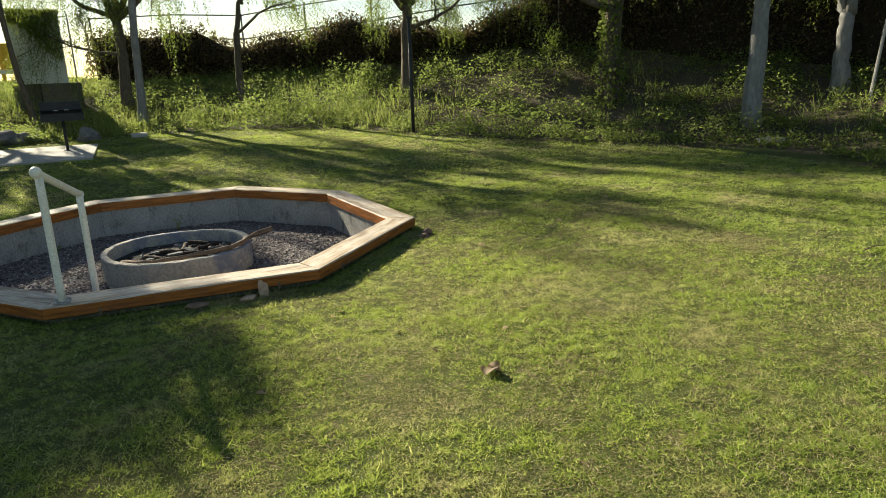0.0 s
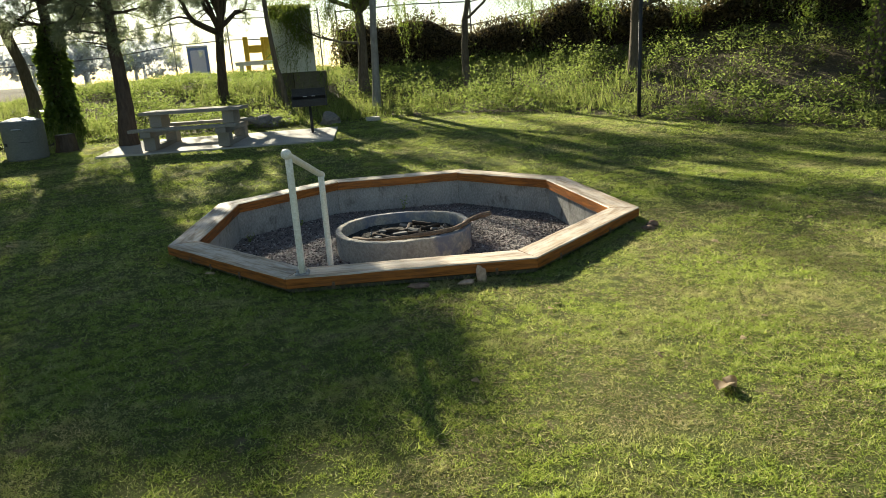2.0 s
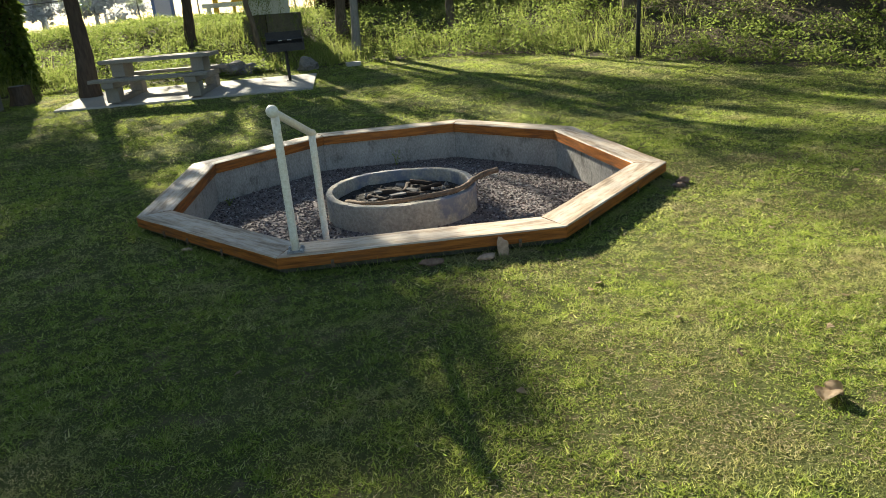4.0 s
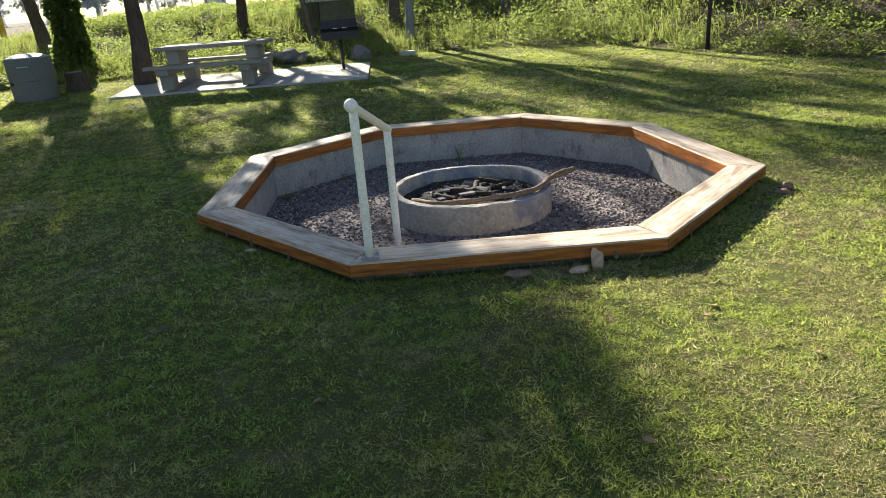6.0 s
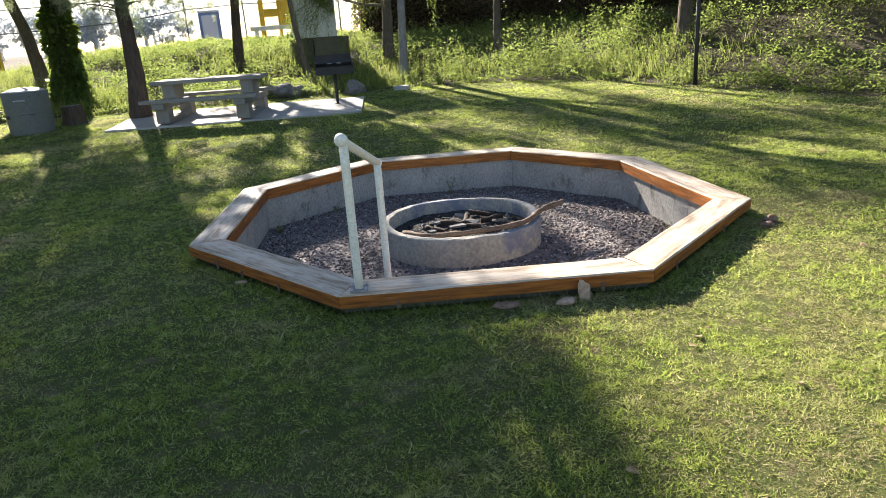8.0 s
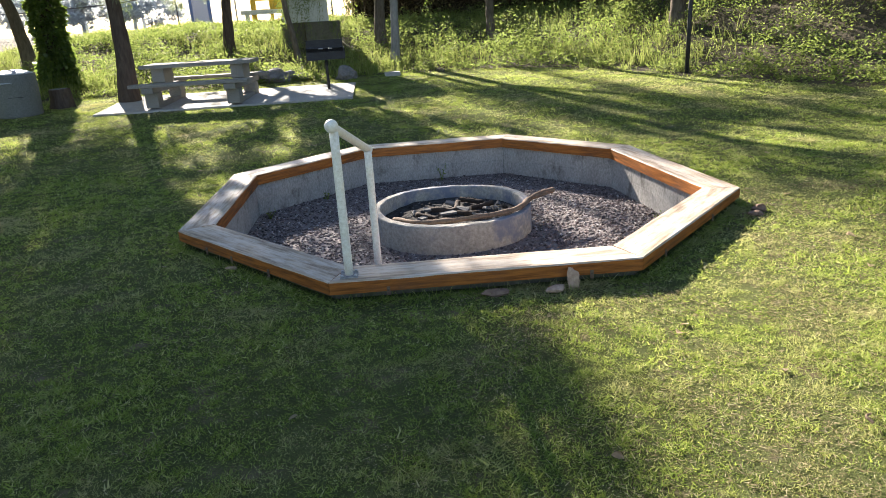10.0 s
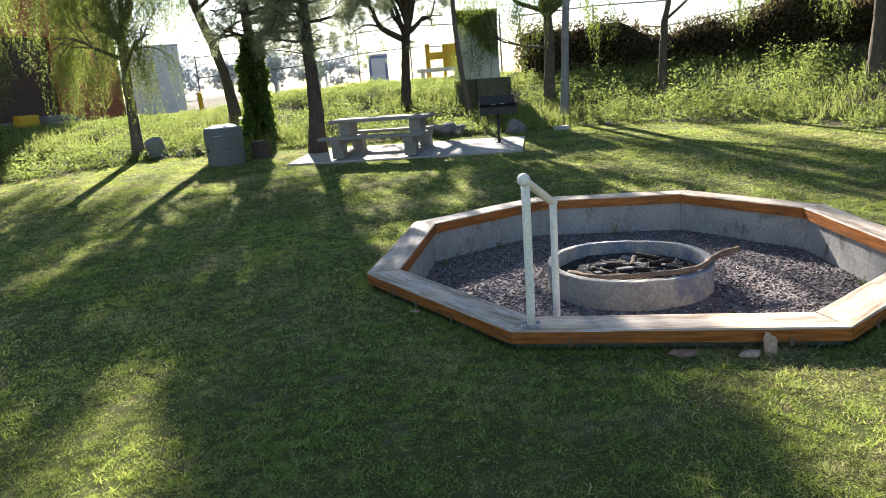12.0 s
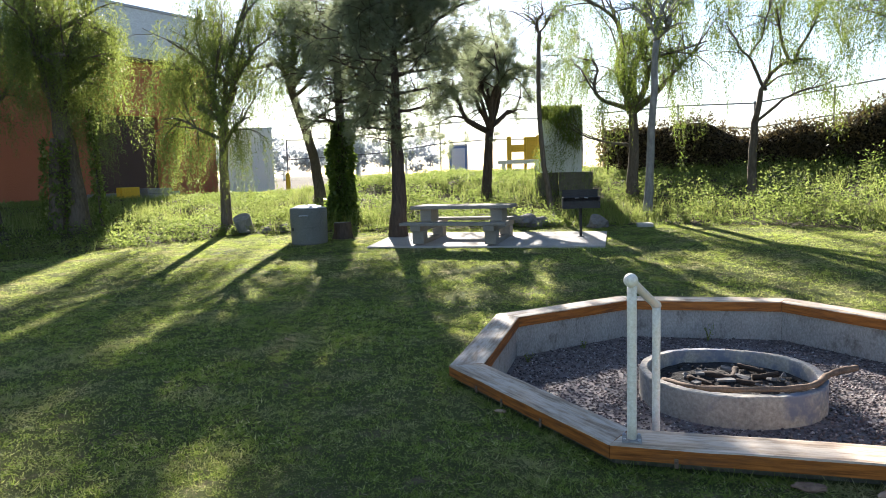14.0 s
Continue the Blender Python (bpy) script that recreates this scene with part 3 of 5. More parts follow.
def build_rail():
    foot = (-0.495, 5.26, TOP)
    rail = thing("handrail", foot, 0, "cream painted steel pipe handrail stepping down into the pit, chipped", "handrail")
    ex, ey, ez = 0.165, 0.62, 0.655
    bm = bmesh.new()
    tube(bm, curve_path([(0, 0, 0), (0, 0, 0.90)], 8), [0.027] * 8, 16)
    part("post", bm, M_WHITE, rail, "", True)
    bm = bmesh.new()
    tube(bm, curve_path([(ex, ey, GRAVEL - TOP - 0.05), (ex, ey, ez)], 8), [0.026] * 8, 16)
    part("post", bm, M_WHITE, rail, "", True)
    bm = bmesh.new()
    tube(bm, curve_path([(-0.005, -0.03, 0.935), (ex, ey + 0.03, ez + 0.01)], 10), [0.027] * 10, 16)
    part("rail", bm, M_WHITE, rail, "", True)
    for p in ((-0.006, -0.045, 0.94), (ex, ey + 0.035, ez + 0.008)):
        bm = bmesh.new()
        bmesh.ops.create_uvsphere(bm, u_segments=20, v_segments=12, radius=0.040 if p[1] < 0 else 0.033)
        bmesh.ops.translate(bm, vec=p, verts=bm.verts)
        part("end_cap", bm, M_WHITE, rail, "", True)
    bm = box(-0.055, -0.055, 0.0, 0.055, 0.055, 0.010, 0.003)
    plate = part("base_plate", bm, M_CONC, rail, "grey weathered base plate")
    for x, y in ((-0.042, -0.042), (0.042, -0.042), (-0.042, 0.042), (0.042, 0.042)):
        bm = turned([(0.009, 0.012), (0.009, 0.022)], 6, None, True)
        bmesh.ops.translate(bm, vec=(x, y, 0), verts=bm.verts)
        part("bolt", bm, M_STEEL, plate)


build_rail()


def stone(name, loc, size, seed, material, label, category="stone", group="", flat=0.6, rz=0.0, tilt=0.0):
    rng = np.random.default_rng(seed)
    bm = bmesh.new()
    bmesh.ops.create_icosphere(bm, subdivisions=3, radius=1.0)
    off = Vector(rng.uniform(0, 50, 3))
    for v in bm.verts:
        k = 1 + 0.55 * noise.noise(v.co * 0.9 + off) + 0.22 * noise.noise(v.co * 2.3 + off)
        v.co = Vector((v.co.x * size[0], v.co.y * size[1], v.co.z * size[2])) * k
    ob = part(name, bm, material, None)
    ob.matrix_world = pose(*loc, tilt, 0, rz)
    return tagged(ob, label, category, group)


M_SHARD = two_scale("pale_brown_stone", (0.33, 0.20, 0.13), (0.54, 0.39, 0.28), 8, 50, 0.85, 0.2, 0.5, 0.004)
stone("stone", (0.885, 5.095, 0.055), (0.045, 0.014, 0.075), 4, M_SHARD, "pale brown broken shard of stone leaning on the timber rim", rz=10, tilt=-14)
stone("stone", (0.76, 5.05, 0.02), (0.07, 0.045, 0.018), 6, M_SHARD, "flat pale brown stone in the grass by the rim", rz=15)
stone("stone", (0.40, 5.08, 0.015), (0.085, 0.03, 0.022), 7, M_RUST_STONE, "flat reddish stone half buried in the grass by the rim")
stone("stone", (2.74, 6.30, 0.025), (0.06, 0.045, 0.032), 9, M_RUST_STONE, "reddish stone in the shade beside the rim")
stone("stone", (2.66, 6.20, 0.02), (0.05, 0.04, 0.024), 10, M_RUST_STONE, "reddish stone in the shade beside the rim")
stone("stone", (-1.38, 5.95, 0.012), (0.04, 0.024, 0.014), 11, M_SHARD, "flat pale brown stone in the grass by the rim")


# ---- picnic place ----
def build_pad():
    x0, x1, y0, y1 = -5.6, -0.82, 14.46, 16.5
    pad = thing("concrete_pad", (x0, y0, 0.0), 0, "pale concrete slab under the picnic table, stained, with a joint", "slab")
    for a, b in ((0.0, 1.2), (1.206, 3.3), (3.306, x1 - x0)):
        bm = box(a, 0, 0, b, y1 - y0, 1, 0)
        bmesh.ops.subdivide_edges(bm, edges=list(bm.edges), cuts=4, use_grid_fill=True)
        for v in bm.verts:
            h = gz(x0 + v.co.x, y0 + v.co.y)
            v.co.z = h - 0.12 + 0.155 * v.co.z
        part("slab", bm, M_PAD, pad)


build_pad()


def build_table():
    x, y = -3.78, 15.3
    z = gz(x, y) + 0.036
    table = thing("picnic_table", (x + 0.05, y, z), -4, "grey cast concrete picnic table with two fixed benches", "picnic table")
    top = part("tabletop", box(-1.06, -0.36, 0.675, 1.06, 0.36, 0.745, 0.012), M_TABLE, table)
    for s in (-1, 1):
        part("bench", box(-1.10, s * 0.78 - 0.14, 0.375, 1.10, s * 0.78 + 0.14, 0.435, 0.010), M_TABLE, table)
    for s in (-1, 1):
        cx = s * 0.76
        part("pedestal", box(cx - 0.12, -0.25, 0.42, cx + 0.12, 0.25, 0.675, 0.012), M_TABLE, table)
        part("arm", box(cx - 0.11, -0.9, 0.265, cx + 0.11, 0.9, 0.375, 0.012), M_TABLE, table)
        part("pedestal_neck", box(cx - 0.11, -0.20, 0.375, cx + 0.11, 0.20, 0.42, 0.0), M_TABLE, table)
        for q in (-1, 1):
            part("leg", box(cx - 0.12, q * 0.62 - 0.13, -0.01, cx + 0.12, q * 0.62 + 0.13, 0.265, 0.012), M_TABLE, table)
        part("foot", box(cx - 0.10, -0.49, -0.01, cx + 0.10, 0.49, 0.085, 0.01), M_TABLE, table)


build_table()


def build_grill():
    x, y = -1.34, 15.75
    grill = thing("park_grill", (x, y, gz(x, y) + 0.03), 6, "black iron park grill on a single post", "grill")
    bm = bmesh.new()
    tube(bm, curve_path([(0, 0, 0), (0, 0, 0.62)], 4), [0.03] * 4, 12)
    part("post", bm, M_BLACK, grill, "", True)
    part("post_flange", turned([(0.07, 0.0), (0.07, 0.012)], 16, None, True), M_BLACK, grill)
    w, d, z0, z1, t = 0.38, 0.27, 0.60, 0.83, 0.012
    part("firebox_floor", box(-w, -d, z0, w, d, z0 + t), M_BLACK, grill)
    part("firebox_side", box(-w, -d, z0 + t, -w + t, d, z1), M_BLACK, grill)
    part("firebox_side", box(w - t, -d, z0 + t, w, d, z1), M_BLACK, grill)
    part("firebox_back", box(-w + t, d - t, z0 + t, w - t, d, z1 + 0.14), M_BLACK, grill)
    part("firebox_front", box(-w + t, -d, z0 + t, w - t, -d + t, z1 - 0.08), M_BLACK, grill)
    grate = part("grate", box(-w + 0.02, -d + 0.02, z1 - 0.03, -w + 0.035, d - 0.02, z1 - 0.015), M_BLACK, grill)
    bar = None
    for i in range(13):
        yy = -d + 0.03 + i * (2 * d - 0.06) / 12
        if bar is None:
            bm = bmesh.new()
            tube(bm, [(-w + 0.02, 0, 0), (0, 0, 0), (w - 0.02, 0, 0)], [0.007] * 3, 6)
            bar = part("bar", bm, M_BLACK, grate)
            bar.matrix_basis = pose(0, yy, z1 - 0.008)
        else:
            share("bar", bar, pose(0, yy, z1 - 0.008), grate)
    for s in (-1, 1):
        bm = bmesh.new()
        tube(bm, curve_path([(s * 0.12, -d + 0.01, z1 - 0.02), (s * 0.12, -d - 0.13, z1 - 0.01), (s * 0.05, -d - 0.14, z1 - 0.01)], 8), [0.009] * 8, 8)
        part("handle", bm, M_STEEL, grill, "bare metal handle", True)


build_grill()


def build_can():
    x, y = -7.25, 15.25
    can = thing("trash_can", (x, y, gz(x, y)), 10, "grey round concrete trash receptacle with a hinged metal lid", "trash can")
    part("body", turned([(0.385, -0.03), (0.395, 0.02), (0.405, 0.5), (0.405, 0.76), (0.395, 0.775), (0.33, 0.775), (0.33, 0.72), (0.30, 0.02), (0.30, -0.03)], 40), M_CAN, can, "", True)
    lid = part("lid", turned([(0.39, 0.775), (0.395, 0.785), (0.34, 0.795), (0.26, 0.83), (0.14, 0.85), (0.02, 0.855)], 40, None, True), M_STEEL, can, "dull grey domed metal lid", True)
    bm = bmesh.new()
    tube(bm, curve_path([(-0.09, -0.405, 0.62), (-0.07, -0.45, 0.63), (0.07, -0.45, 0.63), (0.09, -0.405, 0.62)], 12), [0.012] * 12, 8)
    part("handle", bm, M_STEEL, can, "bright metal handle", True)
    part("door_hinge", box(-0.30, -0.335, 0.30, -0.26, -0.28, 0.36, 0.004), M_BLACK, can)
    part("door_seam", box(-0.02, -0.409, 0.36, 0.24, -0.39, 0.368), M_BLACK, can)


build_can()


def build_stump():
    x, y = -6.75, 15.95
    st = thing("tree_stump", (x, y, gz(x, y)), 0, "short cut tree stump with a pale sawn top", "stump")
    bm = bmesh.new()
    rng = np.random.default_rng(2)
    tube(bm, [(0, 0, -0.05), (0, 0, 0.05), (0.01, 0, 0.2), (0.0, 0, 0.36)], [0.27, 0.23, 0.2, 0.2], 16, 0.06, rng)
    part("trunk", bm, M_PINE_BARK, st)
    part("sawn_top", turned([(0.185, 0.36), (0.18, 0.368), (0.02, 0.37)], 18, None, True), M_STONE, st, "pale grey sawn wood")
    x, y = -9.95, 17.1
    lg = thing("cut_log", (x, y, gz(x, y) + 0.12), 15, "short thick round of cut wood tilted over, pale sawn top", "log")
    up, side = np.array([-0.12, -0.42, 0.9]), np.array([0.0, 0.0, 0.0])
    bm = bmesh.new()
    tube(bm, [side - up * 0.2, side + up * 0.02, side + up * 0.2, side + up * 0.3], [0.20, 0.215, 0.22, 0.225], 18, 0.03, rng)
    part("bark", bm, M_PALE_BARK, lg)
    bm = bmesh.new()
    tube(bm, [up * 0.304, up * 0.308, up * 0.312], [0.218, 0.215, 0.205], 18)
    part("sawn_end", bm, M_PALE_BARK, lg, "pale sawn end")


build_stump()

for i, (x, y, s) in enumerate(((-2.75, 17.75, 0.22), (-2.4, 17.75, 0.16), (-3.1, 17.85, 0.19), (-3.45, 17.7, 0.15), (-1.05, 17.45, 0.2), (-2.05, 17.8, 0.14), (-8.9, 17.2, 0.14), (-9.3, 17.0, 0.1), (-8.4, 17.1, 0.1))):
    stone("boulder", (x, y, gz(x, y) + s * 0.45), (s * 1.15, s, s * 0.85), 30 + i, M_STONE, "rough grey boulder at the foot of the weedy bank", "boulder", "boulders along the bank", rz=40 * i)
for x, y, w in ((0.0, 17.5, 0.34), (11.0, 9.45, 0.42)):
    cov = part("valve_cover", box(-w / 2, -0.16, -0.05, w / 2, 0.16, 0.05, 0.01), M_PAD, None)
    cov.matrix_world = pose(x, y, gz(x, y) + 0.03, 0, 0, 5)
    tagged(cov, "small pale concrete valve cover at the lawn's edge", "valve cover", "valve covers")


# ---- post ----
def build_post():
    x, y = 5.8, 14.75
    post = thing("iron_post", (x, y, gz(x, y)), 0, "thin black iron post at the edge of the lawn", "post")
    bm = bmesh.new()
    tube(bm, [(0, 0, -0.1), (0, 0, 1), (0.01, 0, 2.5)], [0.04, 0.04, 0.04], 10)
    part("shaft", bm, M_BLACK, post, "", True)
    part("cap", turned([(0.05, 2.49), (0.05, 2.52), (0.01, 2.55)], 10, None, True), M_BLACK, post)


build_post()


def build_stakes():
    for x, y, lean, ht in ((13.4, 9.3, 9, 1.9), (13.9, 9.0, -6, 1.5)):
        st = thing("wooden_stake", (x, y, gz(x, y)), 0, "thin pale wooden stake leaning on the shaded bank", "stake", "stakes")
        bm = bmesh.new()
        k = math.tan(radians(lean))
        tube(bm, [(0, 0, -0.1), (k * ht * 0.5, 0, ht * 0.5), (k * ht, 0, ht)], [0.035, 0.033, 0.03], 6)
        part("pole", bm, M_PAD, st)


build_stakes()


# ---- fence, hedge, cabinet, barrier, buildings on the upper ground ----
HEDGE = [(-1.0, 25.6), (2.0, 25.2), (4.8, 24.2), (7.0, 22.0), (9.2, 19.3), (11.6, 16.6), (13.6, 13.6), (15.6, 10.0), (17.0, 4.0), (18.0, -2.0)]


def along(path, step):
    p = np.array(path, float)
    seg = np.hypot(*(p[1:] - p[:-1]).T)
    cum = np.concatenate([[0], np.cumsum(seg)])
    s = np.arange(0, cum[-1], step)
    x, y = np.interp(s, cum, p[:, 0]), np.interp(s, cum, p[:, 1])
    dx, dy = np.gradient(x), np.gradient(y)
    n = np.hypot(dx, dy)
    return s, x, y, dx / n, dy / n


def build_hedge():
    rng = np.random.default_rng(21)
    hedge = thing("hedge", (0, 0, 0), 0, "dense dark hedge grown through the boundary fence", "hedge")
    s, x, y, dx, dy = along(HEDGE, 0.4)
    h = 2.85 + 0.25 * np.sin(s * 0.9) + 0.15 * np.sin(s * 2.3 + 1) + 1.7 * smooth((x - 9.5) / 3)
    g = ground(x, y) - 0.3
    bm = bmesh.new()
    rows = []
    for i in range(len(s)):
        row = []
        for k, (o, f) in enumerate(((-0.55, 0), (-0.62, 0.35), (-0.5, 0.75), (-0.15, 0.97), (0.15, 0.97), (0.5, 0.75), (0.6, 0))):
            oo = o * (1 + 0.25 * math.sin(s[i] * 1.7 + k)) + rng.uniform(-0.08, 0.08)
            row.append(bm.verts.new((x[i] + oo * dy[i], y[i] - oo * dx[i], g[i] + f * (h[i] - g[i]) + rng.uniform(-0.06, 0.06))))
        rows.append(row)
    for a, b in zip(rows, rows[1:]):
        for k in range(6):
            bm.faces.new((a[k], b[k], b[k + 1], a[k + 1]))
    # solid core behind the leaves, coloured as dark as the hedge's inner shade
    part("branch_mass", bm, M_HEDGE_CORE, hedge, "tangled twigs, darkened for the shade inside the hedge")
    n = 62000
    i = rng.integers(0, len(s), n)
    f = rng.random(n) ** 0.8
    side = np.where(rng.random(n) < 0.75, 1, -1)
    o = side * (0.62 - 0.45 * smooth((f - 0.6) / 0.4)) * rng.uniform(0.8, 1.3, n)
    u = rng.uniform(-0.2, 0.2, n)
    P = np.stack([x[i] + dx[i] * u + o * dy[i], y[i] + dy[i] * u - o * dx[i], g[i] + 0.3 + f * (h[i] - g[i] - 0.2 + rng.uniform(-0.2, 0.22, n))], 1)
    D = rng.normal(0, 1, (n, 3)) + np.stack([o * dy[i], -o * dx[i], np.full(n, 0.1)], 1)
    me = leaf_mesh("leaves", P, D, rng.uniform(0.07, 0.15, n), rng.uniform(0.03, 0.07, n), rng)
    me.materials.append(M_HEDGE)
    new("leaves", me).parent = hedge


# twig brown taken nearly to black, with the hedge's shade in it
M_HEDGE_CORE = two_scale("shade_dark_twigs", (0.014, 0.011, 0.008), (0.05, 0.038, 0.026), 2, 12, 1.0, 0.05, 1.0, 0.1)
build_hedge()


def build_fence(name, path, height, step, label, mid=True, off=0.9):
    fence = thing(name, (0, 0, 0), 0, label, "fence")
    s, x, y, dx, dy = along(path, step)
    x, y = x - off * dy * -1, y + off * dx
    tops = []
    mesh = None
    for i in range(len(s)):
        z = gz(x[i], y[i])
        tops.append((x[i], y[i], z + height))
        if mesh is None:
            bm = bmesh.new()
            tube(bm, [(0, 0, -0.2), (0, 0, 1), (0, 0, height + 0.06)], [0.03] * 3, 8)
            mesh = part("fence_post", bm, M_WIRE, fence)
            mesh.matrix_basis = pose(x[i], y[i], z)
        else:
            share("fence_post", mesh, pose(x[i], y[i], z), fence)
    for f in (1.0, 0.62) if mid else (1.0,):
        bm = bmesh.new()
        tube(bm, [(a, b, c - height * (1 - f)) for a, b, c in tops], [0.022] * len(tops), 6)
        part("rail", bm, M_WIRE, fence)
    # chain-link: crossing wires between neighbouring posts
    V, F = [], []
    for (ax, ay, az), (bx, by, bz) in zip(tops, tops[1:]):
        A, B = np.array([ax, ay, az]), np.array([bx, by, bz])
        ln = np.linalg.norm(B - A)
        cells = int(ln / 0.16)
        hh = height - 0.1
        for c in range(-int(hh / 0.16), cells):
            for d in (1, -1):
                u0, u1 = c * 0.16, c * 0.16 + hh
                lo, hi = max(u0, 0), min(u1, ln)
                if hi - lo < 0.05:
                    continue
                z0, z1 = lo - u0, hi - u0
                if d < 0:
                    z0, z1 = hh - z0, hh - z1
                p = A + (B - A) * lo / ln - np.array([0, 0, height - z0])
                q = A + (B - A) * hi / ln - np.array([0, 0, height - z1])
                k = len(V)
                w = np.array([0, 0, 0.005])
                V += [p - w, q - w, q + w, p + w]
                F.append((k, k + 1, k + 2, k + 3))
    me = fast_mesh("chain_link", np.array(V), np.array(F))
    me.materials.append(M_WIRE)
    new("chain_link", me).parent = fence


build_fence("boundary_fence", HEDGE[:7], 2.05, 2.6, "chain-link boundary fence behind the hedge")
build_fence("yard_fence", [(-15.5, 30.5), (-9, 31.5), (-3, 31), (-1.0, 28)], 2.3, 2.4, "chain-link yard fence on the upper ground", True, 0.0)


def build_cabinet():
    x, y = -2.2, 21.65
    g = gz(x, y)
    cab = thing("utility_cabinet", (x, y, g), 4, "tall grey-green metal utility cabinet on a concrete plinth, streaked", "utility cabinet")
    z0 = 1.6 - g
    # both plinth blocks carry their shade in the dark colour
    part("plinth", box(-0.08, -0.55, -0.3, 0.88, 0.5, z0, 0.02), M_SHADE_CONC, cab, "concrete plinth with its shade painted in as dark olive")
    part("plinth", box(-0.75, -0.3, -0.3, -0.1, 0.5, z0, 0.02), M_SHADE_CONC, cab, "concrete plinth with its shade painted in as dark olive")
    part("body", box(-0.6, -0.38, z0, 0.58, 0.42, z0 + 1.83, 0.012), M_CAB, cab)
    part("roof", box(-0.63, -0.41, z0 + 1.83, 0.61, 0.45, z0 + 1.87, 0.01), M_CAB, cab)
    for s, a, b in ((0, -0.57, -0.02), (1, 0.0, 0.55)):
        d = part("door", box(a, -0.395, z0 + 0.06, b, -0.382, z0 + 1.77, 0.004), M_CAB, cab)
        part("handle", box((b - 0.07) if s == 0 else (a + 0.03), -0.43, z0 + 0.85, (b - 0.04) if s == 0 else (a + 0.06), -0.395, z0 + 1.0, 0.005), M_STEEL, d)


build_cabinet()


def build_vine():
    rng = np.random.default_rng(77)
    n = 2600
    u = rng.uniform(-0.55, 0.62, n)
    drop = rng.random(n) ** 1.4 * (0.35 + 0.9 * smooth((u + 0.4) / 0.9))
    P = np.stack([-2.2 + u, 21.22 - rng.uniform(0.0, 0.14, n) - 0.02 * u, 3.5 - drop], 1)
    D = rng.normal(0, 0.4, (n, 3)) + np.array([0, -0.1, -0.9])
    me = leaf_mesh("hanging_vine", P, D, rng.uniform(0.06, 0.13, n), rng.uniform(0.018, 0.035, n), rng)
    me.materials.append(M_TALL)
    tagged(new("hanging_vine", me), "yellow-green vine hanging over the utility cabinet", "vine")


build_vine()


def build_barrier():
    x, y = -4.15, 27.6
    g = gz(x, y)
    bar = thing("yellow_barrier", (x, y, g), 5, "yellow painted steel barrier behind the bank", "barrier")
    for a, w, top in ((-0.50, 0.09, 1.38), (0.12, 0.06, 1.34), (0.60, 0.07, 1.40)):
        part("post", box(a - w, -0.07, -0.2, a + w, 0.07, top, 0.02), M_YELLOW, bar)
    part("rail", box(-0.41, -0.06, 0.78, 0.06, 0.02, 1.06, 0.015), M_YELLOW, bar)
    part("rail", box(-0.41, -0.04, 0.38, 0.06, 0.02, 0.50, 0.015), M_YELLOW, bar)
    part("panel", box(0.18, -0.05, 0.36, 0.53, 0.02, 1.33, 0.015), M_YELLOW, bar, "solid yellow sheet-steel panel")
    x, y = -4.1, 26.2
    g = gz(x, y)
    beam = thing("white_beam_rail", (x, y, g), 4, "weathered white timber beam on short posts", "railing")
    part("beam", box(-0.75, -0.08, 0.36, 0.75, 0.08, 0.5, 0.01), M_WALLWHITE, beam)
    for a in (-0.55, 0.66):
        part("post", box(a - 0.07, -0.06, -0.6, a + 0.07, 0.06, 0.36, 0.01), M_WALLWHITE, beam)
    x, y = -12.75, 25.1
    bol = thing("yellow_bollard", (x, y, gz(x, y)), 0, "yellow painted steel bollard", "bollard")
    part("pipe", turned([(0.085, -0.2), (0.085, 0.66), (0.05, 0.72), (0.01, 0.735)], 16, None, True), M_YELLOW, bol, "", True)
    x, y = -10.7, 45.0
    cab = thing("portable_toilet", (x, y, gz(x, y)), 12, "blue plastic portable cabin with a pale door", "portable toilet")
    part("body", box(-0.6, -0.6, 0, 0.6, 0.6, 2.05, 0.04), M_BLUE, cab)
    part("door", box(-0.42, -0.63, 0.12, 0.42, -0.605, 1.9, 0.02), M_BAND, cab)
    part("roof", box(-0.63, -0.63, 2.05, 0.63, 0.63, 2.18, 0.06), M_BAND, cab)


build_barrier()


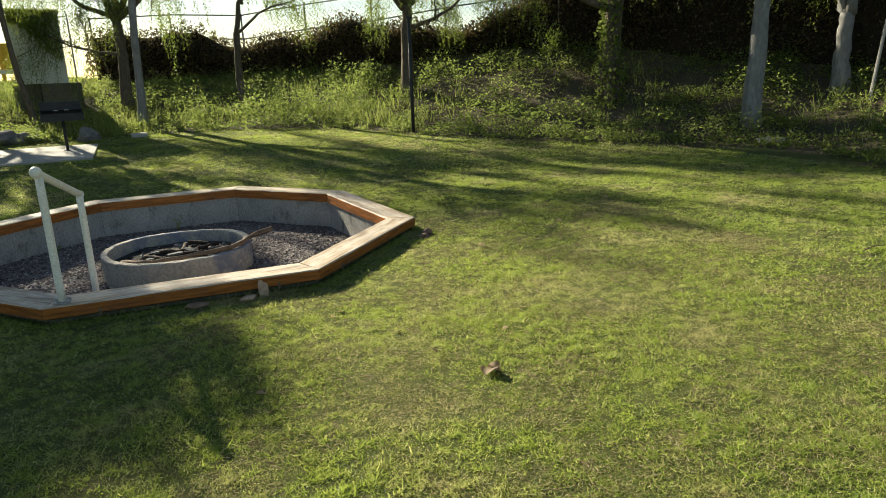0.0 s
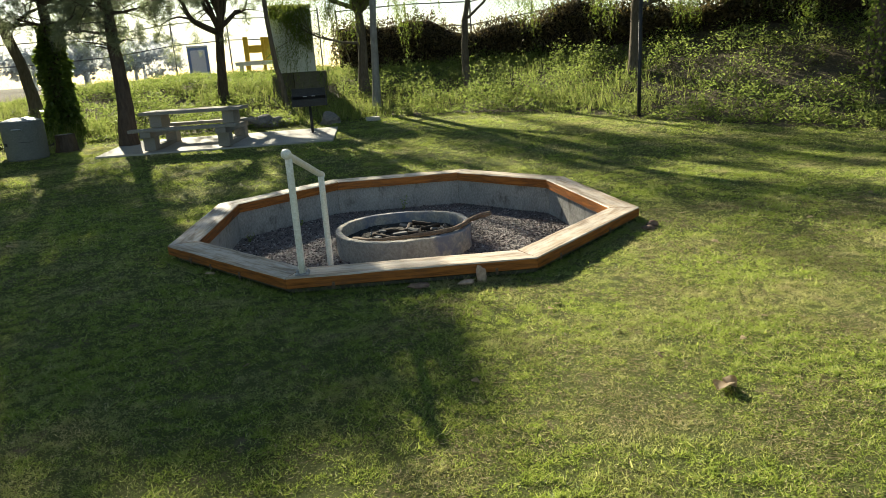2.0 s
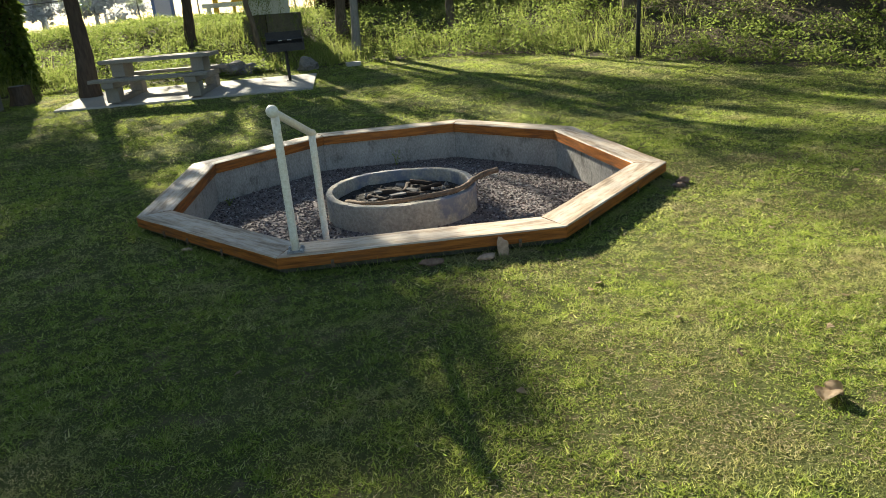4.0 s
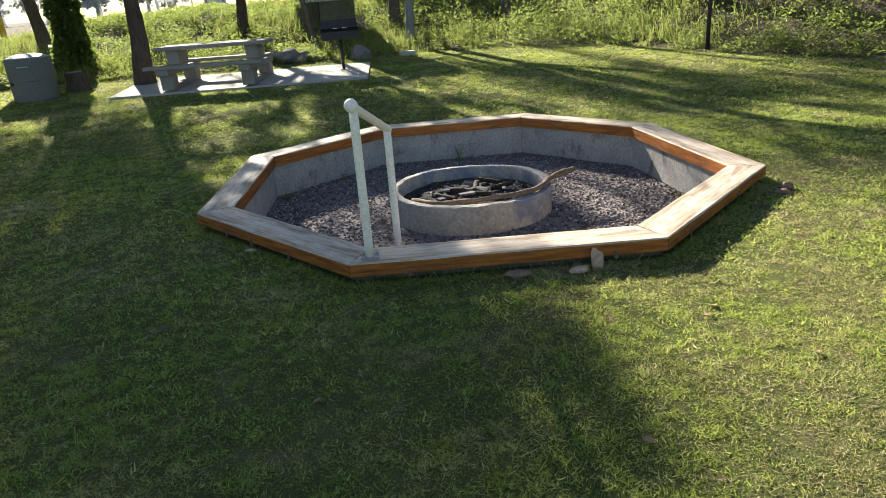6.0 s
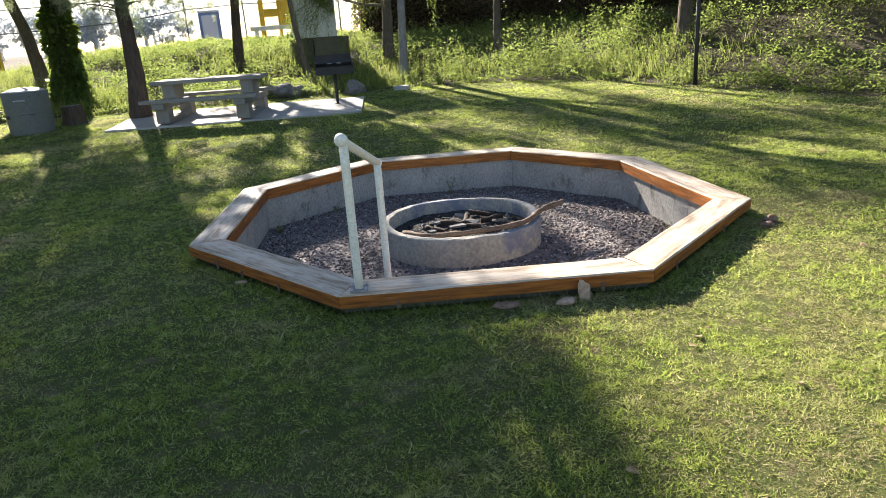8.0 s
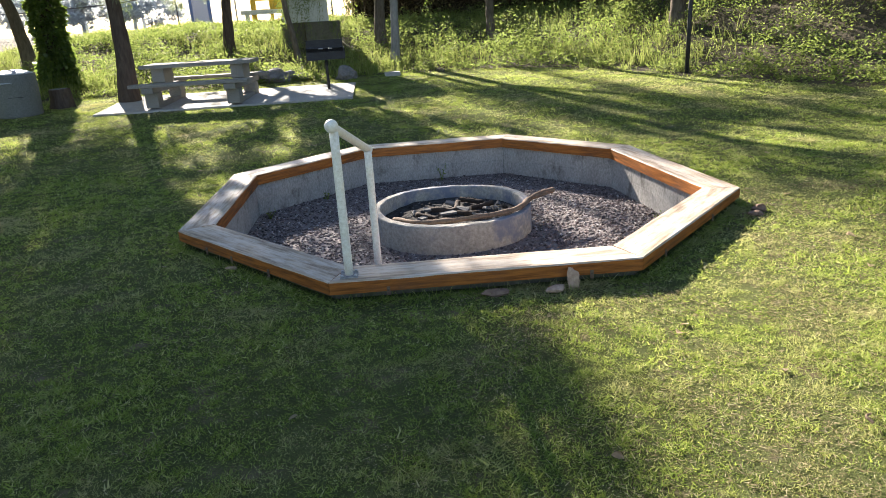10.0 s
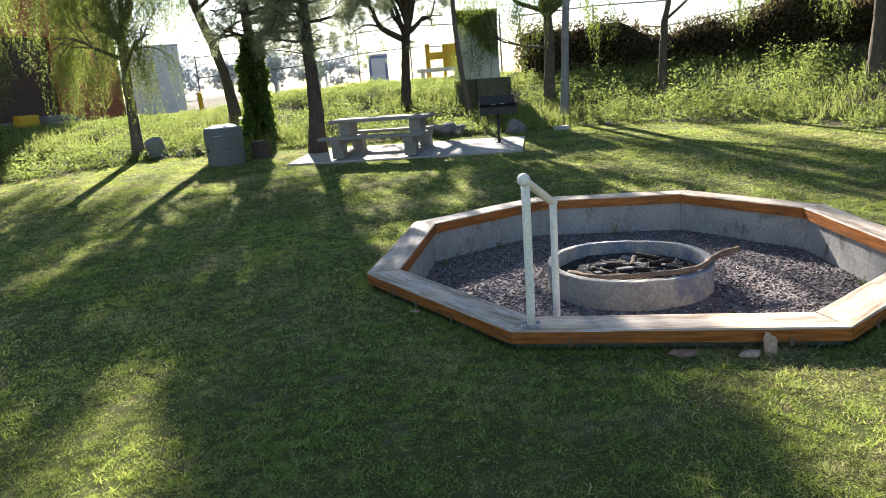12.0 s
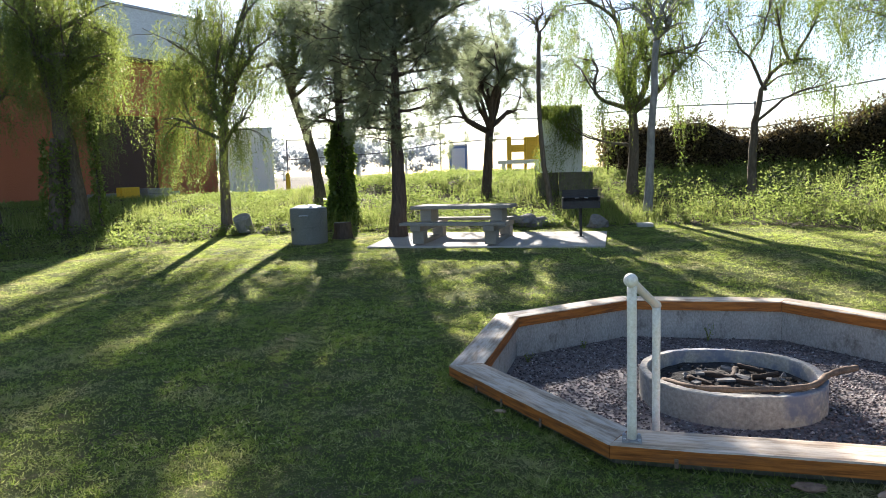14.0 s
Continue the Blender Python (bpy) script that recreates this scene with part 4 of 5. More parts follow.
def build_building():
    ax, ay, bx, by = -23.0, 11.4, -17.55, 27.9
    ln, ang = math.hypot(bx - ax, by - ay), math.degrees(math.atan2(by - ay, bx - ax))
    z0, top = 0.9, 6.3
    b = thing("warehouse", (ax, ay, z0), ang, "red-brown stucco warehouse with pale metal fascia and dark recessed door", "building")
    h = top - z0
    d0, d1, dh = ln - 5.4, ln - 2.75, 3.35
    w = part("wall", box(0, 0, -0.5, d0, 0.3, h, 0), M_RED, b)
    part("wall", box(d1, 0, -0.5, ln, 0.3, h, 0), M_RED, b)
    part("wall", box(d0, 0, dh, d1, 0.3, h, 0), M_RED, b)
    part("end_wall", box(ln - 0.3, 0.3, -0.5, ln, 9, h, 0), M_RED, b)
    part("end_wall", box(0, 0.3, -0.5, 0.3, 9, h, 0), M_RED, b)
    part("back_wall", box(0.3, 8.7, -0.5, ln - 0.3, 9, h, 0), M_RED, b)
    part("door", box(d0, 0.22, 0.42, d0 + 1.3, 0.27, dh, 0), M_RED_DARK, b, "dark brown door leaf")
    part("door", box(d0 + 1.31, 0.24, 0.42, d1, 0.29, dh, 0), M_RED_DARK, b, "dark brown door leaf")
    part("dock_ledge", box(d0 - 0.6, -0.7, -0.5, d1 + 0.3, 0.21, 0.40, 0.02), M_CONC, b, "concrete dock ledge")
    part("soffit", box(-0.25, -0.28, h, ln + 0.25, 9.25, h + 0.12, 0.01), M_RED_DARK, b)
    part("fascia", box(-0.3, -0.33, h + 0.12, ln + 0.3, 9.3, h + 1.95, 0.01), M_BAND, b, "pale blue-grey metal fascia")
    part("coping", box(-0.34, -0.37, h + 1.95, ln + 0.34, 9.34, h + 2.05, 0.01), M_STEEL, b)
    lw = thing("white_annex", (-16.55, 29.0, 1.0), 30, "low white stucco annex beside the warehouse", "building")
    part("wall", box(-1.3, 0, -0.5, 1.0, 2.4, 2.88, 0), M_WALLWHITE, lw)
    part("coping", box(-1.33, -0.03, 2.88, 1.03, 2.43, 2.95, 0.01), M_BAND, lw)
    x, y = -16.6, 22.4
    g = gz(x, y)
    pal = thing("block_pallet", (x, y, g), 70, "low stack of grey blocks and a yellow box by the warehouse", "block stack")
    for k in range(3):
        part("block", box(-0.5 + 0.03 * k, -0.3, 0.18 * k - 0.1, 0.5, 0.3, 0.18 * k + 0.07, 0.02), M_CONC, pal)
    yb = part("storage_box", box(-0.32, -0.2, -0.1, 0.32, 0.2, 0.42, 0.03), M_YELLOW, None)
    yb.matrix_world = pose(-16.9, 21.4, gz(-16.9, 21.4), 0, 0, 65)
    tagged(yb, "yellow storage box on the ground by the warehouse", "box")


build_building()


# ---- trees ----
def strands(A, OUT, n, rng, lo, hi, step=0.045, leaf=(0.055, 0.105), width=(0.012, 0.022), sway=0.3):
    """Hanging sprays: starting points A with outward directions OUT, n of them, as leaf positions and directions."""
    m = max(8, n // 11)
    hub = rng.integers(0, len(A), m)
    i = hub[rng.integers(0, m, n)]
    start = A[i] + rng.normal(0, 0.11, (n, 3))
    out = unit(OUT[i] * np.array([1, 1, 0.3]) + rng.normal(0, 0.6, (n, 3)))
    ln = rng.uniform(lo, hi, n)
    P, D = [], []
    for k in range(int(hi / step)):
        t = k * step
        ok = t < ln
        f = t / ln[ok]
        p = start[ok] + out[ok] * (sway * np.sqrt(f + 0.02) * np.minimum(ln[ok], 1.0))[:, None]
        p[:, 2] -= t * (0.55 + 0.45 * f)
        P.append(p)
        D.append(rng.normal(0, 0.74, p.shape) + np.array([0, 0, -0.8]))
    P, D = np.vstack(P), np.vstack(D)
    m = len(P)
    return P, D, rng.uniform(*leaf, m), rng.uniform(*width, m)


def grow(bm, fork, r, limbs, rng, twigs=5, twig_len=(0.5, 1.1), sides=7, forks=3):
    """Limbs from given control points, each with side limbs and twigs; returns where foliage starts and which way it points."""
    A, O = [], []
    todo = [(np.array(c, float), r0, forks) for c, r0 in limbs]
    while todo:
        ctrl, r0, f = todo.pop()
        ln = np.linalg.norm(ctrl[-1] - ctrl[0])
        n = max(7, int(ln / 0.18))
        p = curve_path(ctrl, n, 0.03, rng)
        rad = np.linspace(r0, max(0.008, r0 * 0.22), n)
        tube(bm, p, rad, sides if f else 5, 0.08, rng)
        for k in range(int(n * 0.5), n):
            A.append(p[k])
            O.append(p[k] - fork)
        for _ in range(f):
            k = rng.integers(int(n * 0.3), n - 1)
            along_ = unit((p[min(k + 1, n - 1)] - p[k - 1])[None])[0]
            d = unit((along_ + rng.normal(0, 0.75, 3) + [0, 0, 0.25])[None])[0]
            sl = ln * rng.uniform(0.35, 0.7)
            q = [p[k], p[k] + d * sl * 0.5 + [0, 0, 0.08 * sl], p[k] + d * sl + rng.normal(0, 0.12 * sl, 3)]
            todo.append((np.array(q), rad[k] * 0.6, 0))
        for _ in range(twigs if f else max(2, twigs // 2)):
            k = rng.integers(int(n * 0.3), n - 1)
            d = unit((p[min(k + 2, n - 1)] - p[k] + rng.normal(0, 0.5, 3))[None])[0]
            tl = rng.uniform(*twig_len)
            q = curve_path([p[k], p[k] + d * tl * 0.5 + np.array([0, 0, 0.10 * tl]), p[k] + d * tl + np.array([0, 0, -0.05 * tl])], 6, 0.02, rng)
            tube(bm, q, np.linspace(max(rad[k] * 0.5, 0.007), 0.004, 6), 4)
            for w in q[2:]:
                A.append(w)
                O.append(w - fork)
    return np.array(A), np.array(O)


def auto_limbs(fork, rng, n, reach, rise, r, turn=0.0):
    out = []
    for k in range(n):
        a = turn + 2 * math.pi * (k + rng.uniform(-0.25, 0.25)) / n
        e = rng.uniform(0.12, 1.0)
        R, H = reach * (1.05 - 0.6 * e) * rng.uniform(0.85, 1.1), rise * (0.25 + 0.85 * e)
        d = np.array([math.cos(a), math.sin(a), 0])
        f = np.array(fork, float)
        b = rng.normal(0, 0.16, (3, 3)) * R
        out.append(([f, f + d * R * 0.30 + [0, 0, H * 0.38] + b[0] * 0.6, f + d * R * 0.62 + [0, 0, H * 0.72] + b[1], f + d * R + [0, 0, H * 0.95] + b[2]], r * rng.uniform(0.45, 0.75)))
    return out


def tufts(A, O, n, rng, needles=26, size=(0.13, 0.23), width=(0.007, 0.012)):
    hub = rng.integers(0, len(A), max(8, n // 4))
    i = hub[rng.integers(0, len(hub), n)]
    c = A[i] + rng.normal(0, 0.12, (n, 3))
    o = unit(O[i] + rng.normal(0, 0.5, (n, 3)))
    D = unit(rng.normal(0, 1, (n * needles, 3))) * 0.9 + np.repeat(o, needles, 0)
    P = np.repeat(c, needles, 0) + rng.normal(0, 0.03, (n * needles, 3))
    m = len(P)
    return P, D, rng.uniform(*size, m), rng.uniform(*width, m)


def hanging_tree(xy, lean, fork_h, r, n_limbs, reach, rise, count, seed, label, lo=0.25, hi=1.0, material=None, limbs=None, bark=None, extra=(), name="pepper_tree", twigs=5, forks=3, mid=None, needles=0, leaf=(0.055, 0.105), width=(0.012, 0.022)):
    rng = np.random.default_rng(seed)
    z = gz(*xy)
    tree = thing(name, (*xy, z), 0, label, "tree")
    bm = bmesh.new()
    fork = np.array([lean[0], lean[1], fork_h])
    m = mid or (lean[0] * 0.35, lean[1] * 0.35, fork_h * 0.5)
    p = curve_path([(0, 0, -0.15), m, fork], 14, 0.012, rng)
    rad = r * (1.0 + 0.45 * np.exp(-np.linspace(0, 6, 14))) * np.linspace(1.0, 0.8, 14)
    tube(bm, p, rad, 12, 0.07, rng)
    ls = limbs if limbs is not None else auto_limbs(fork, rng, n_limbs, reach, rise, r, rng.uniform(0, 6))
    ls = list(ls) + list(extra)
    A, O = grow(bm, fork, r, ls, rng, twigs, forks=forks)
    part("trunk", bm, bark or M_BARK, tree, "", True)
    if needles:
        P, D, L, W = tufts(A, O, needles, rng)
        me = blade_mesh("crown", P, D, L, W, rng)
        me.materials.append(M_NEEDLE)
        new("crown", me).parent = tree
    if count:
        P, D, L, W = strands(A, O, count, rng, lo, hi, leaf=leaf, width=width)
        me = leaf_mesh("crown", P, D, L, W, rng)
        me.materials.append(material or M_PEPPER)
        new("crown", me).parent = tree
    return tree


hanging_tree((-0.2, 21.2), (0.0, 0.1), 2.45, 0.15, 6, 2.5, 3.3, 2900, 41, "pepper tree with drooping light green foliage on the bank", 0.3, 1.5, forks=6,
             extra=[([(0, 0.05, 1.5), (-0.6, -0.1, 1.55), (-1.2, -0.2, 1.75), (-1.75, -0.3, 2.1)], 0.05)])
T3 = [([(0.05, 0, 1.9), (0.25, 0, 2.85), (0.75, 0, 3.4), (1.4, 0, 3.5)], 0.085), ([(0.28, 0, 2.8), (0.0, 0, 3.5), (-0.35, 0, 4.0), (-0.75, 0.2, 4.7)], 0.05),
      ([(0.05, 0, 2.0), (0.75, -0.1, 2.6), (1.4, -0.2, 2.75), (1.9, -0.2, 2.9)], 0.045), ([(0.75, 0, 3.4), (0.65, 0.1, 4.1), (0.55, 0.2, 5.0), (0.4, 0.2, 5.6)], 0.05),
      ([(0.9, 0, 3.42), (1.35, 0.1, 4.2), (1.7, 0.2, 5.0), (2.2, 0.2, 5.6)], 0.045), ([(-0.1, 0, 3.6), (0.2, -0.1, 4.1), (0.3, -0.2, 4.9), (0.2, -0.2, 5.6)], 0.035)]
hanging_tree((2.82, 20.9), (0.06, 0), 2.0, 0.115, 0, 0, 0, 1300, 42, "slender sparse pepper tree with bare forked limbs on the bank", 0.3, 1.15, limbs=T3)
hanging_tree((6.9, 18.0), (0.1, 0.0), 2.3, 0.16, 8, 2.8, 3.6, 3900, 43, "pepper tree with thin drooping foliage beside the lawn", 0.28, 1.1,
             extra=[([(0.1, 0, 1.7), (0.6, -0.2, 1.9), (1.3, -0.3, 2.3), (1.9, -0.3, 2.8)], 0.07), ([(0, 0, 2.2), (-0.8, 0.3, 3.1), (-1.6, 0.6, 3.7), (-2.5, 0.7, 4.1)], 0.06), ([(0, 0, 2.2), (-0.5, 0.6, 3.6), (-1.3, 1.0, 4.4), (-2.2, 1.2, 4.6)], 0.06)])
hanging_tree((-10.5, 17.1), (0.15, 0.0), 2.75, 0.13, 6, 1.8, 3.5, 2900, 44, "young pepper tree with yellow-green drooping foliage", 0.3, 1.4, M_PEPPER_Y, forks=6,
             extra=[([(0.1, 0, 2.3), (-0.4, -0.3, 2.6), (-0.9, -0.4, 2.9), (-1.35, -0.5, 2.9)], 0.06), ([(0.1, 0, 2.2), (0.5, -0.4, 2.5), (1.0, -0.7, 2.8), (1.4, -0.9, 2.8)], 0.05), ([(0.1, 0, 3.0), (0.5, 0.1, 3.8), (1.0, 0.2, 4.5), (1.5, 0.3, 4.9)], 0.06), ([(0.1, 0, 2.4), (-0.3, 0.5, 2.8), (-0.9, 1.0, 3.1), (-1.6, 1.3, 3.1)], 0.05)])
hanging_tree((-13.9, 15.8), (-0.35, 0.1), 3.1, 0.26, 13, 1.4, 3.3, 2500, 45, "old weeping pepper tree with an ivy-grown trunk", 0.6, 2.3, M_PEPPER_Y)
hanging_tree((-9.15, 20.2), (-0.75, -0.1), 3.4, 0.15, 5, 2.1, 2.3, 2400, 46, "leaning pepper tree with thin grey-green foliage", 0.3, 1.3, forks=6, mid=(-0.25, 0, 1.7),
             extra=[([(-0.7, -0.1, 3.2), (0.0, 0.1, 3.7), (0.9, 0.3, 3.9), (1.9, 0.5, 3.7)], 0.06), ([(-0.35, 0, 2.4), (0.4, 0.4, 2.9), (1.3, 0.9, 3.1), (2.3, 1.2, 3.0)], 0.05)])
hanging_tree((-16.3, 15.6), (-0.3, 0.1), 2.9, 0.16, 8, 2.4, 3.0, 2200, 47, "pepper tree beside the warehouse", 0.33, 1.2)
hanging_tree((-2.25, 19.3), (-0.28, 0.05), 4.7, 0.065, 3, 0.5, 0.7, 30, 48, "thin leaning sapling with a bare pale trunk", 0.3, 0.9, mid=(-0.30, 0.0, 2.2), bark=M_BARK)
hanging_tree((10.35, 13.6), (0.15, 0.0), 2.6, 0.23, 10, 3.2, 3.4, 3600, 49, "thick-trunked tree in deep shade on the bank", 0.22, 1.1, M_PEPPER, name="shade_tree",
             extra=[([(0.1, 0, 1.9), (-1.0, 0.3, 2.3), (-2.0, 0.4, 2.6), (-2.9, 0.4, 2.5)], 0.09)])
hanging_tree((11.5, 10.4), (0.35, 0.1), 5.6, 0.155, 6, 2.0, 2.6, 1200, 50, "tall pale-barked gum tree at the edge of the lawn", 0.3, 0.9, M_PEPPER, bark=M_PALE_BARK, name="gum_tree")
hanging_tree((13.7, 10.2), (0.0, 0.0), 1.5, 0.17, 6, 2.6, 4.4, 2400, 51, "forked pale-barked tree on the shaded bank", 0.22, 1, M_PEPPER, bark=M_PALE_BARK, name="gum_tree")


hanging_tree((0.12, 19.0), (0.20, 0.0), 4.3, 0.095, 5, 1.3, 1.4, 170, 53, "slender straight gum tree with smooth grey bark on the bank", 0.2, 0.7, M_PEPPER, bark=M_PALE_BARK, name="gum_tree", mid=(0.06, 0, 2.4), leaf=(0.10, 0.17), width=(0.018, 0.03))


def needle_tree(xy, height, r, levels, seed, label, count, lean=(0, 0), dead=True, name="pine_tree", ivy=0, push=(0, 0, 0), extra=()):
    """levels: (height, number, reach, rise) of the limbs; push: the way that the crown leans."""
    push = np.array(push, float)
    rng = np.random.default_rng(seed)
    tree = thing(name, (*xy, gz(*xy)), 0, label, "tree")
    bm = bmesh.new()
    p = curve_path([(0, 0, -0.15), (lean[0] * 0.4, lean[1] * 0.4, height * 0.45), (lean[0], lean[1], height)], 22, 0.01, rng)
    rad = r * np.linspace(1, 0.22, 22) * (1 + 0.35 * np.exp(-np.linspace(0, 12, 22)))
    tube(bm, p, rad, 14, 0.06, rng)
    A, O = [], []
    for h, n, reach, rise in levels:
        k = np.interp(h, p[:, 2], np.arange(22))
        c = np.array([np.interp(h, p[:, 2], p[:, 0]), np.interp(h, p[:, 2], p[:, 1]), h])
        limbs = []
        t0 = rng.uniform(0, 6.28)
        for q in range(n):
            a = t0 + 2 * math.pi * (q + rng.uniform(-0.3, 0.3)) / n
            R = reach * rng.uniform(0.65, 1.05)
            d = np.array([math.cos(a), math.sin(a), 0])
            limbs.append(([c, c + d * R * 0.4 + [0, 0, rise * 0.25], c + d * R * 0.75 + push * 0.6 + [0, 0, rise * 0.6], c + d * R + push + [0, 0, rise]], max(0.02, float(np.interp(k, np.arange(22), rad)) * 0.36)))
        a_, o_ = grow(bm, c, r, limbs, rng, 6, (0.35, 0.8), 6)
        A.append(a_)
        O.append(o_)
    if extra:
        a_, o_ = grow(bm, np.array([0, 0, height * 0.8]), r, extra, rng, 5, (0.3, 0.5), 6, 1)
        A.append(np.vstack([a_, a_]))
        O.append(np.vstack([o_, o_]))
    if dead:
        for _ in range(9):
            h = rng.uniform(1.9, height * 0.5)
            a = rng.uniform(0, 6.28)
            c = np.array([np.interp(h, p[:, 2], p[:, 0]), np.interp(h, p[:, 2], p[:, 1]), h])
            d = np.array([math.cos(a), math.sin(a), 0])
            ln = rng.uniform(0.4, 1.1)
            tube(bm, curve_path([c, c + d * ln * 0.5 + [0, 0, 0.12], c + d * ln + [0, 0, rng.uniform(-0.2, 0.2)]], 7, 0.02, rng), np.linspace(0.018, 0.006, 7), 5)
    part("trunk", bm, M_PINE_BARK, tree, "", True)
    A, O = np.vstack(A), np.vstack(O)
    P, D, L, W = tufts(A, O, count, rng)
    V = blade_mesh("crown", P, D, L, W, rng)
    V.materials.append(M_NEEDLE)
    new("crown", V).parent = tree
    if ivy:
        n = 6500
        h = rng.random(n) ** 1.4 * ivy
        a = rng.uniform(0, 6.28, n)
        R = r * 0.8 + (0.17 * (1 - h / ivy) + 0.07 + 0.07 * np.sin(h * 4 + a * 2) + 0.05 * np.sin(h * 9 - a * 3)) * rng.random(n) ** 0.5
        P = np.stack([np.interp(h, p[:, 2], p[:, 0]) + R * np.cos(a), np.interp(h, p[:, 2], p[:, 1]) + R * np.sin(a), h], 1)
        D = np.stack([np.cos(a), np.sin(a), -0.7 + 0 * a], 1) + rng.normal(0, 0.5, (n, 3))
        me = leaf_mesh("ivy", P, D, rng.uniform(0.07, 0.14, n), rng.uniform(0.06, 0.11, n), rng)
        me.materials.append(M_IVY)
        tagged(new("ivy", me), "glossy dark ivy up the trunk").parent = tree
    return tree


needle_tree((-5.4, 16.0), 5.5, 0.19, [(2.4, 2, 1.2, 0.2), (2.8, 3, 1.4, 0.2), (3.2, 4, 1.6, 0.3), (3.6, 4, 1.7, 0.3), (3.9, 5, 1.75, 0.3), (4.2, 5, 1.6, 0.4), (4.5, 6, 1.25, 0.45), (4.7, 6, 1.05, 0.45), (4.85, 5, 0.85, 0.35)], 61, "tall dark pine with a straight bare trunk beside the picnic slab", 3100, (0.1, 0.0), push=(-0.1, 0, 0),
            extra=[([(0.1, 0, 4.2), (0.9, 0.1, 4.7), (1.5, 0.2, 5.0), (1.95, 0.3, 5.1)], 0.05), ([(0.1, 0, 4.2), (-0.4, -0.1, 4.6), (-0.8, -0.2, 4.9), (-1.1, -0.2, 5.0)], 0.07),
                   ([(0.1, 0, 4.4), (0.5, 0.0, 4.9), (0.85, 0.05, 5.2), (1.1, 0.1, 5.4)], 0.05), ([(0.1, 0, 4.3), (0.7, -0.1, 4.8), (1.1, -0.2, 5.1), (1.4, -0.25, 5.25)], 0.05)])
hanging_tree((-4.35, 21.25), (0.12, 0), 1.95, 0.14, 10, 2.1, 2.2, 0, 62, "small dark pine with a spreading crown on the weedy bank", bark=M_PINE_BARK, name="pine_tree", needles=1900)
needle_tree((-7.8, 18.4), 6.0, 0.20, [(2.7, 3, 1.5, 0.1), (3.2, 3, 1.5, 0.3), (3.7, 4, 1.5, 0.3), (4.2, 5, 1.6, 0.3), (4.7, 5, 1.7, 0.3), (5.1, 6, 1.6, 0.2), (5.5, 5, 1.3, 0.1)], 63, "pine with its lower trunk thickly grown with ivy", 1600, (0.1, 0), True, "ivy_grown_pine", 2.7,
            extra=[([(0.1, 0, 2.6), (0.8, 0.0, 2.8), (1.6, 0.1, 2.9), (2.4, 0.2, 2.7)], 0.045), ([(0.1, 0, 3.2), (0.7, 0.5, 3.4), (1.3, 1.2, 3.5), (1.8, 2.0, 3.4)], 0.045)])


def ivy_on(xy, height, r, n, seed, label, spread, lean=(0, 0)):
    """A dead stem thickly grown with ivy."""
    rng = np.random.default_rng(seed)
    t = thing("ivy_plant", (*xy, gz(*xy)), 0, label, "ivy")
    bm = bmesh.new()
    p = curve_path([(0, 0, -0.1), (lean[0] * 0.5, lean[1] * 0.5, height * 0.5), (lean[0], lean[1], height)], 10, 0.02, rng)
    tube(bm, p, np.linspace(r, r * 0.4, 10), 8)
    part("stem", bm, M_BARK, t)
    h = rng.random(n) * height
    a = rng.uniform(0, 6.28, n)
    R = r + spread * (1 - 0.6 * h / height) * rng.random(n)
    P = np.stack([np.interp(h, p[:, 2], p[:, 0]) + R * np.cos(a), np.interp(h, p[:, 2], p[:, 1]) + R * np.sin(a), h], 1)
    me = leaf_mesh("leaves", P, rng.normal(0, 0.6, (n, 3)) + np.array([0, 0, -0.5]), rng.uniform(0.06, 0.12, n), rng.uniform(0.05, 0.09, n), rng)
    me.materials.append(M_WEED)
    new("leaves", me).parent = t


ivy_on((-13.0, 15.6), 3.2, 0.05, 1100, 71, "slim stem wrapped in bright ivy leaves", 0.14, (-0.2, 0.1))
ivy_on((10.15, 13.3), 2.3, 0.12, 900, 73, "pale ivy climbing a shaded tree trunk", 0.3, (0.1, 0.2))
ivy_on((-14.2, 15.5), 2.4, 0.26, 1500, 72, "ivy climbing round an old tree trunk", 0.16, (0.1, 0.0))


# ---- weeds on the bank ----
def scatter(n, rng, x0, x1, y0, y1, lo, hi):
    X, Y = rng.uniform(x0, x1, n), rng.uniform(y0, y1, n)
    s = from_edge(X, Y)
    ok = (s > lo) & (s < hi)
    return X[ok], Y[ok], s[ok]


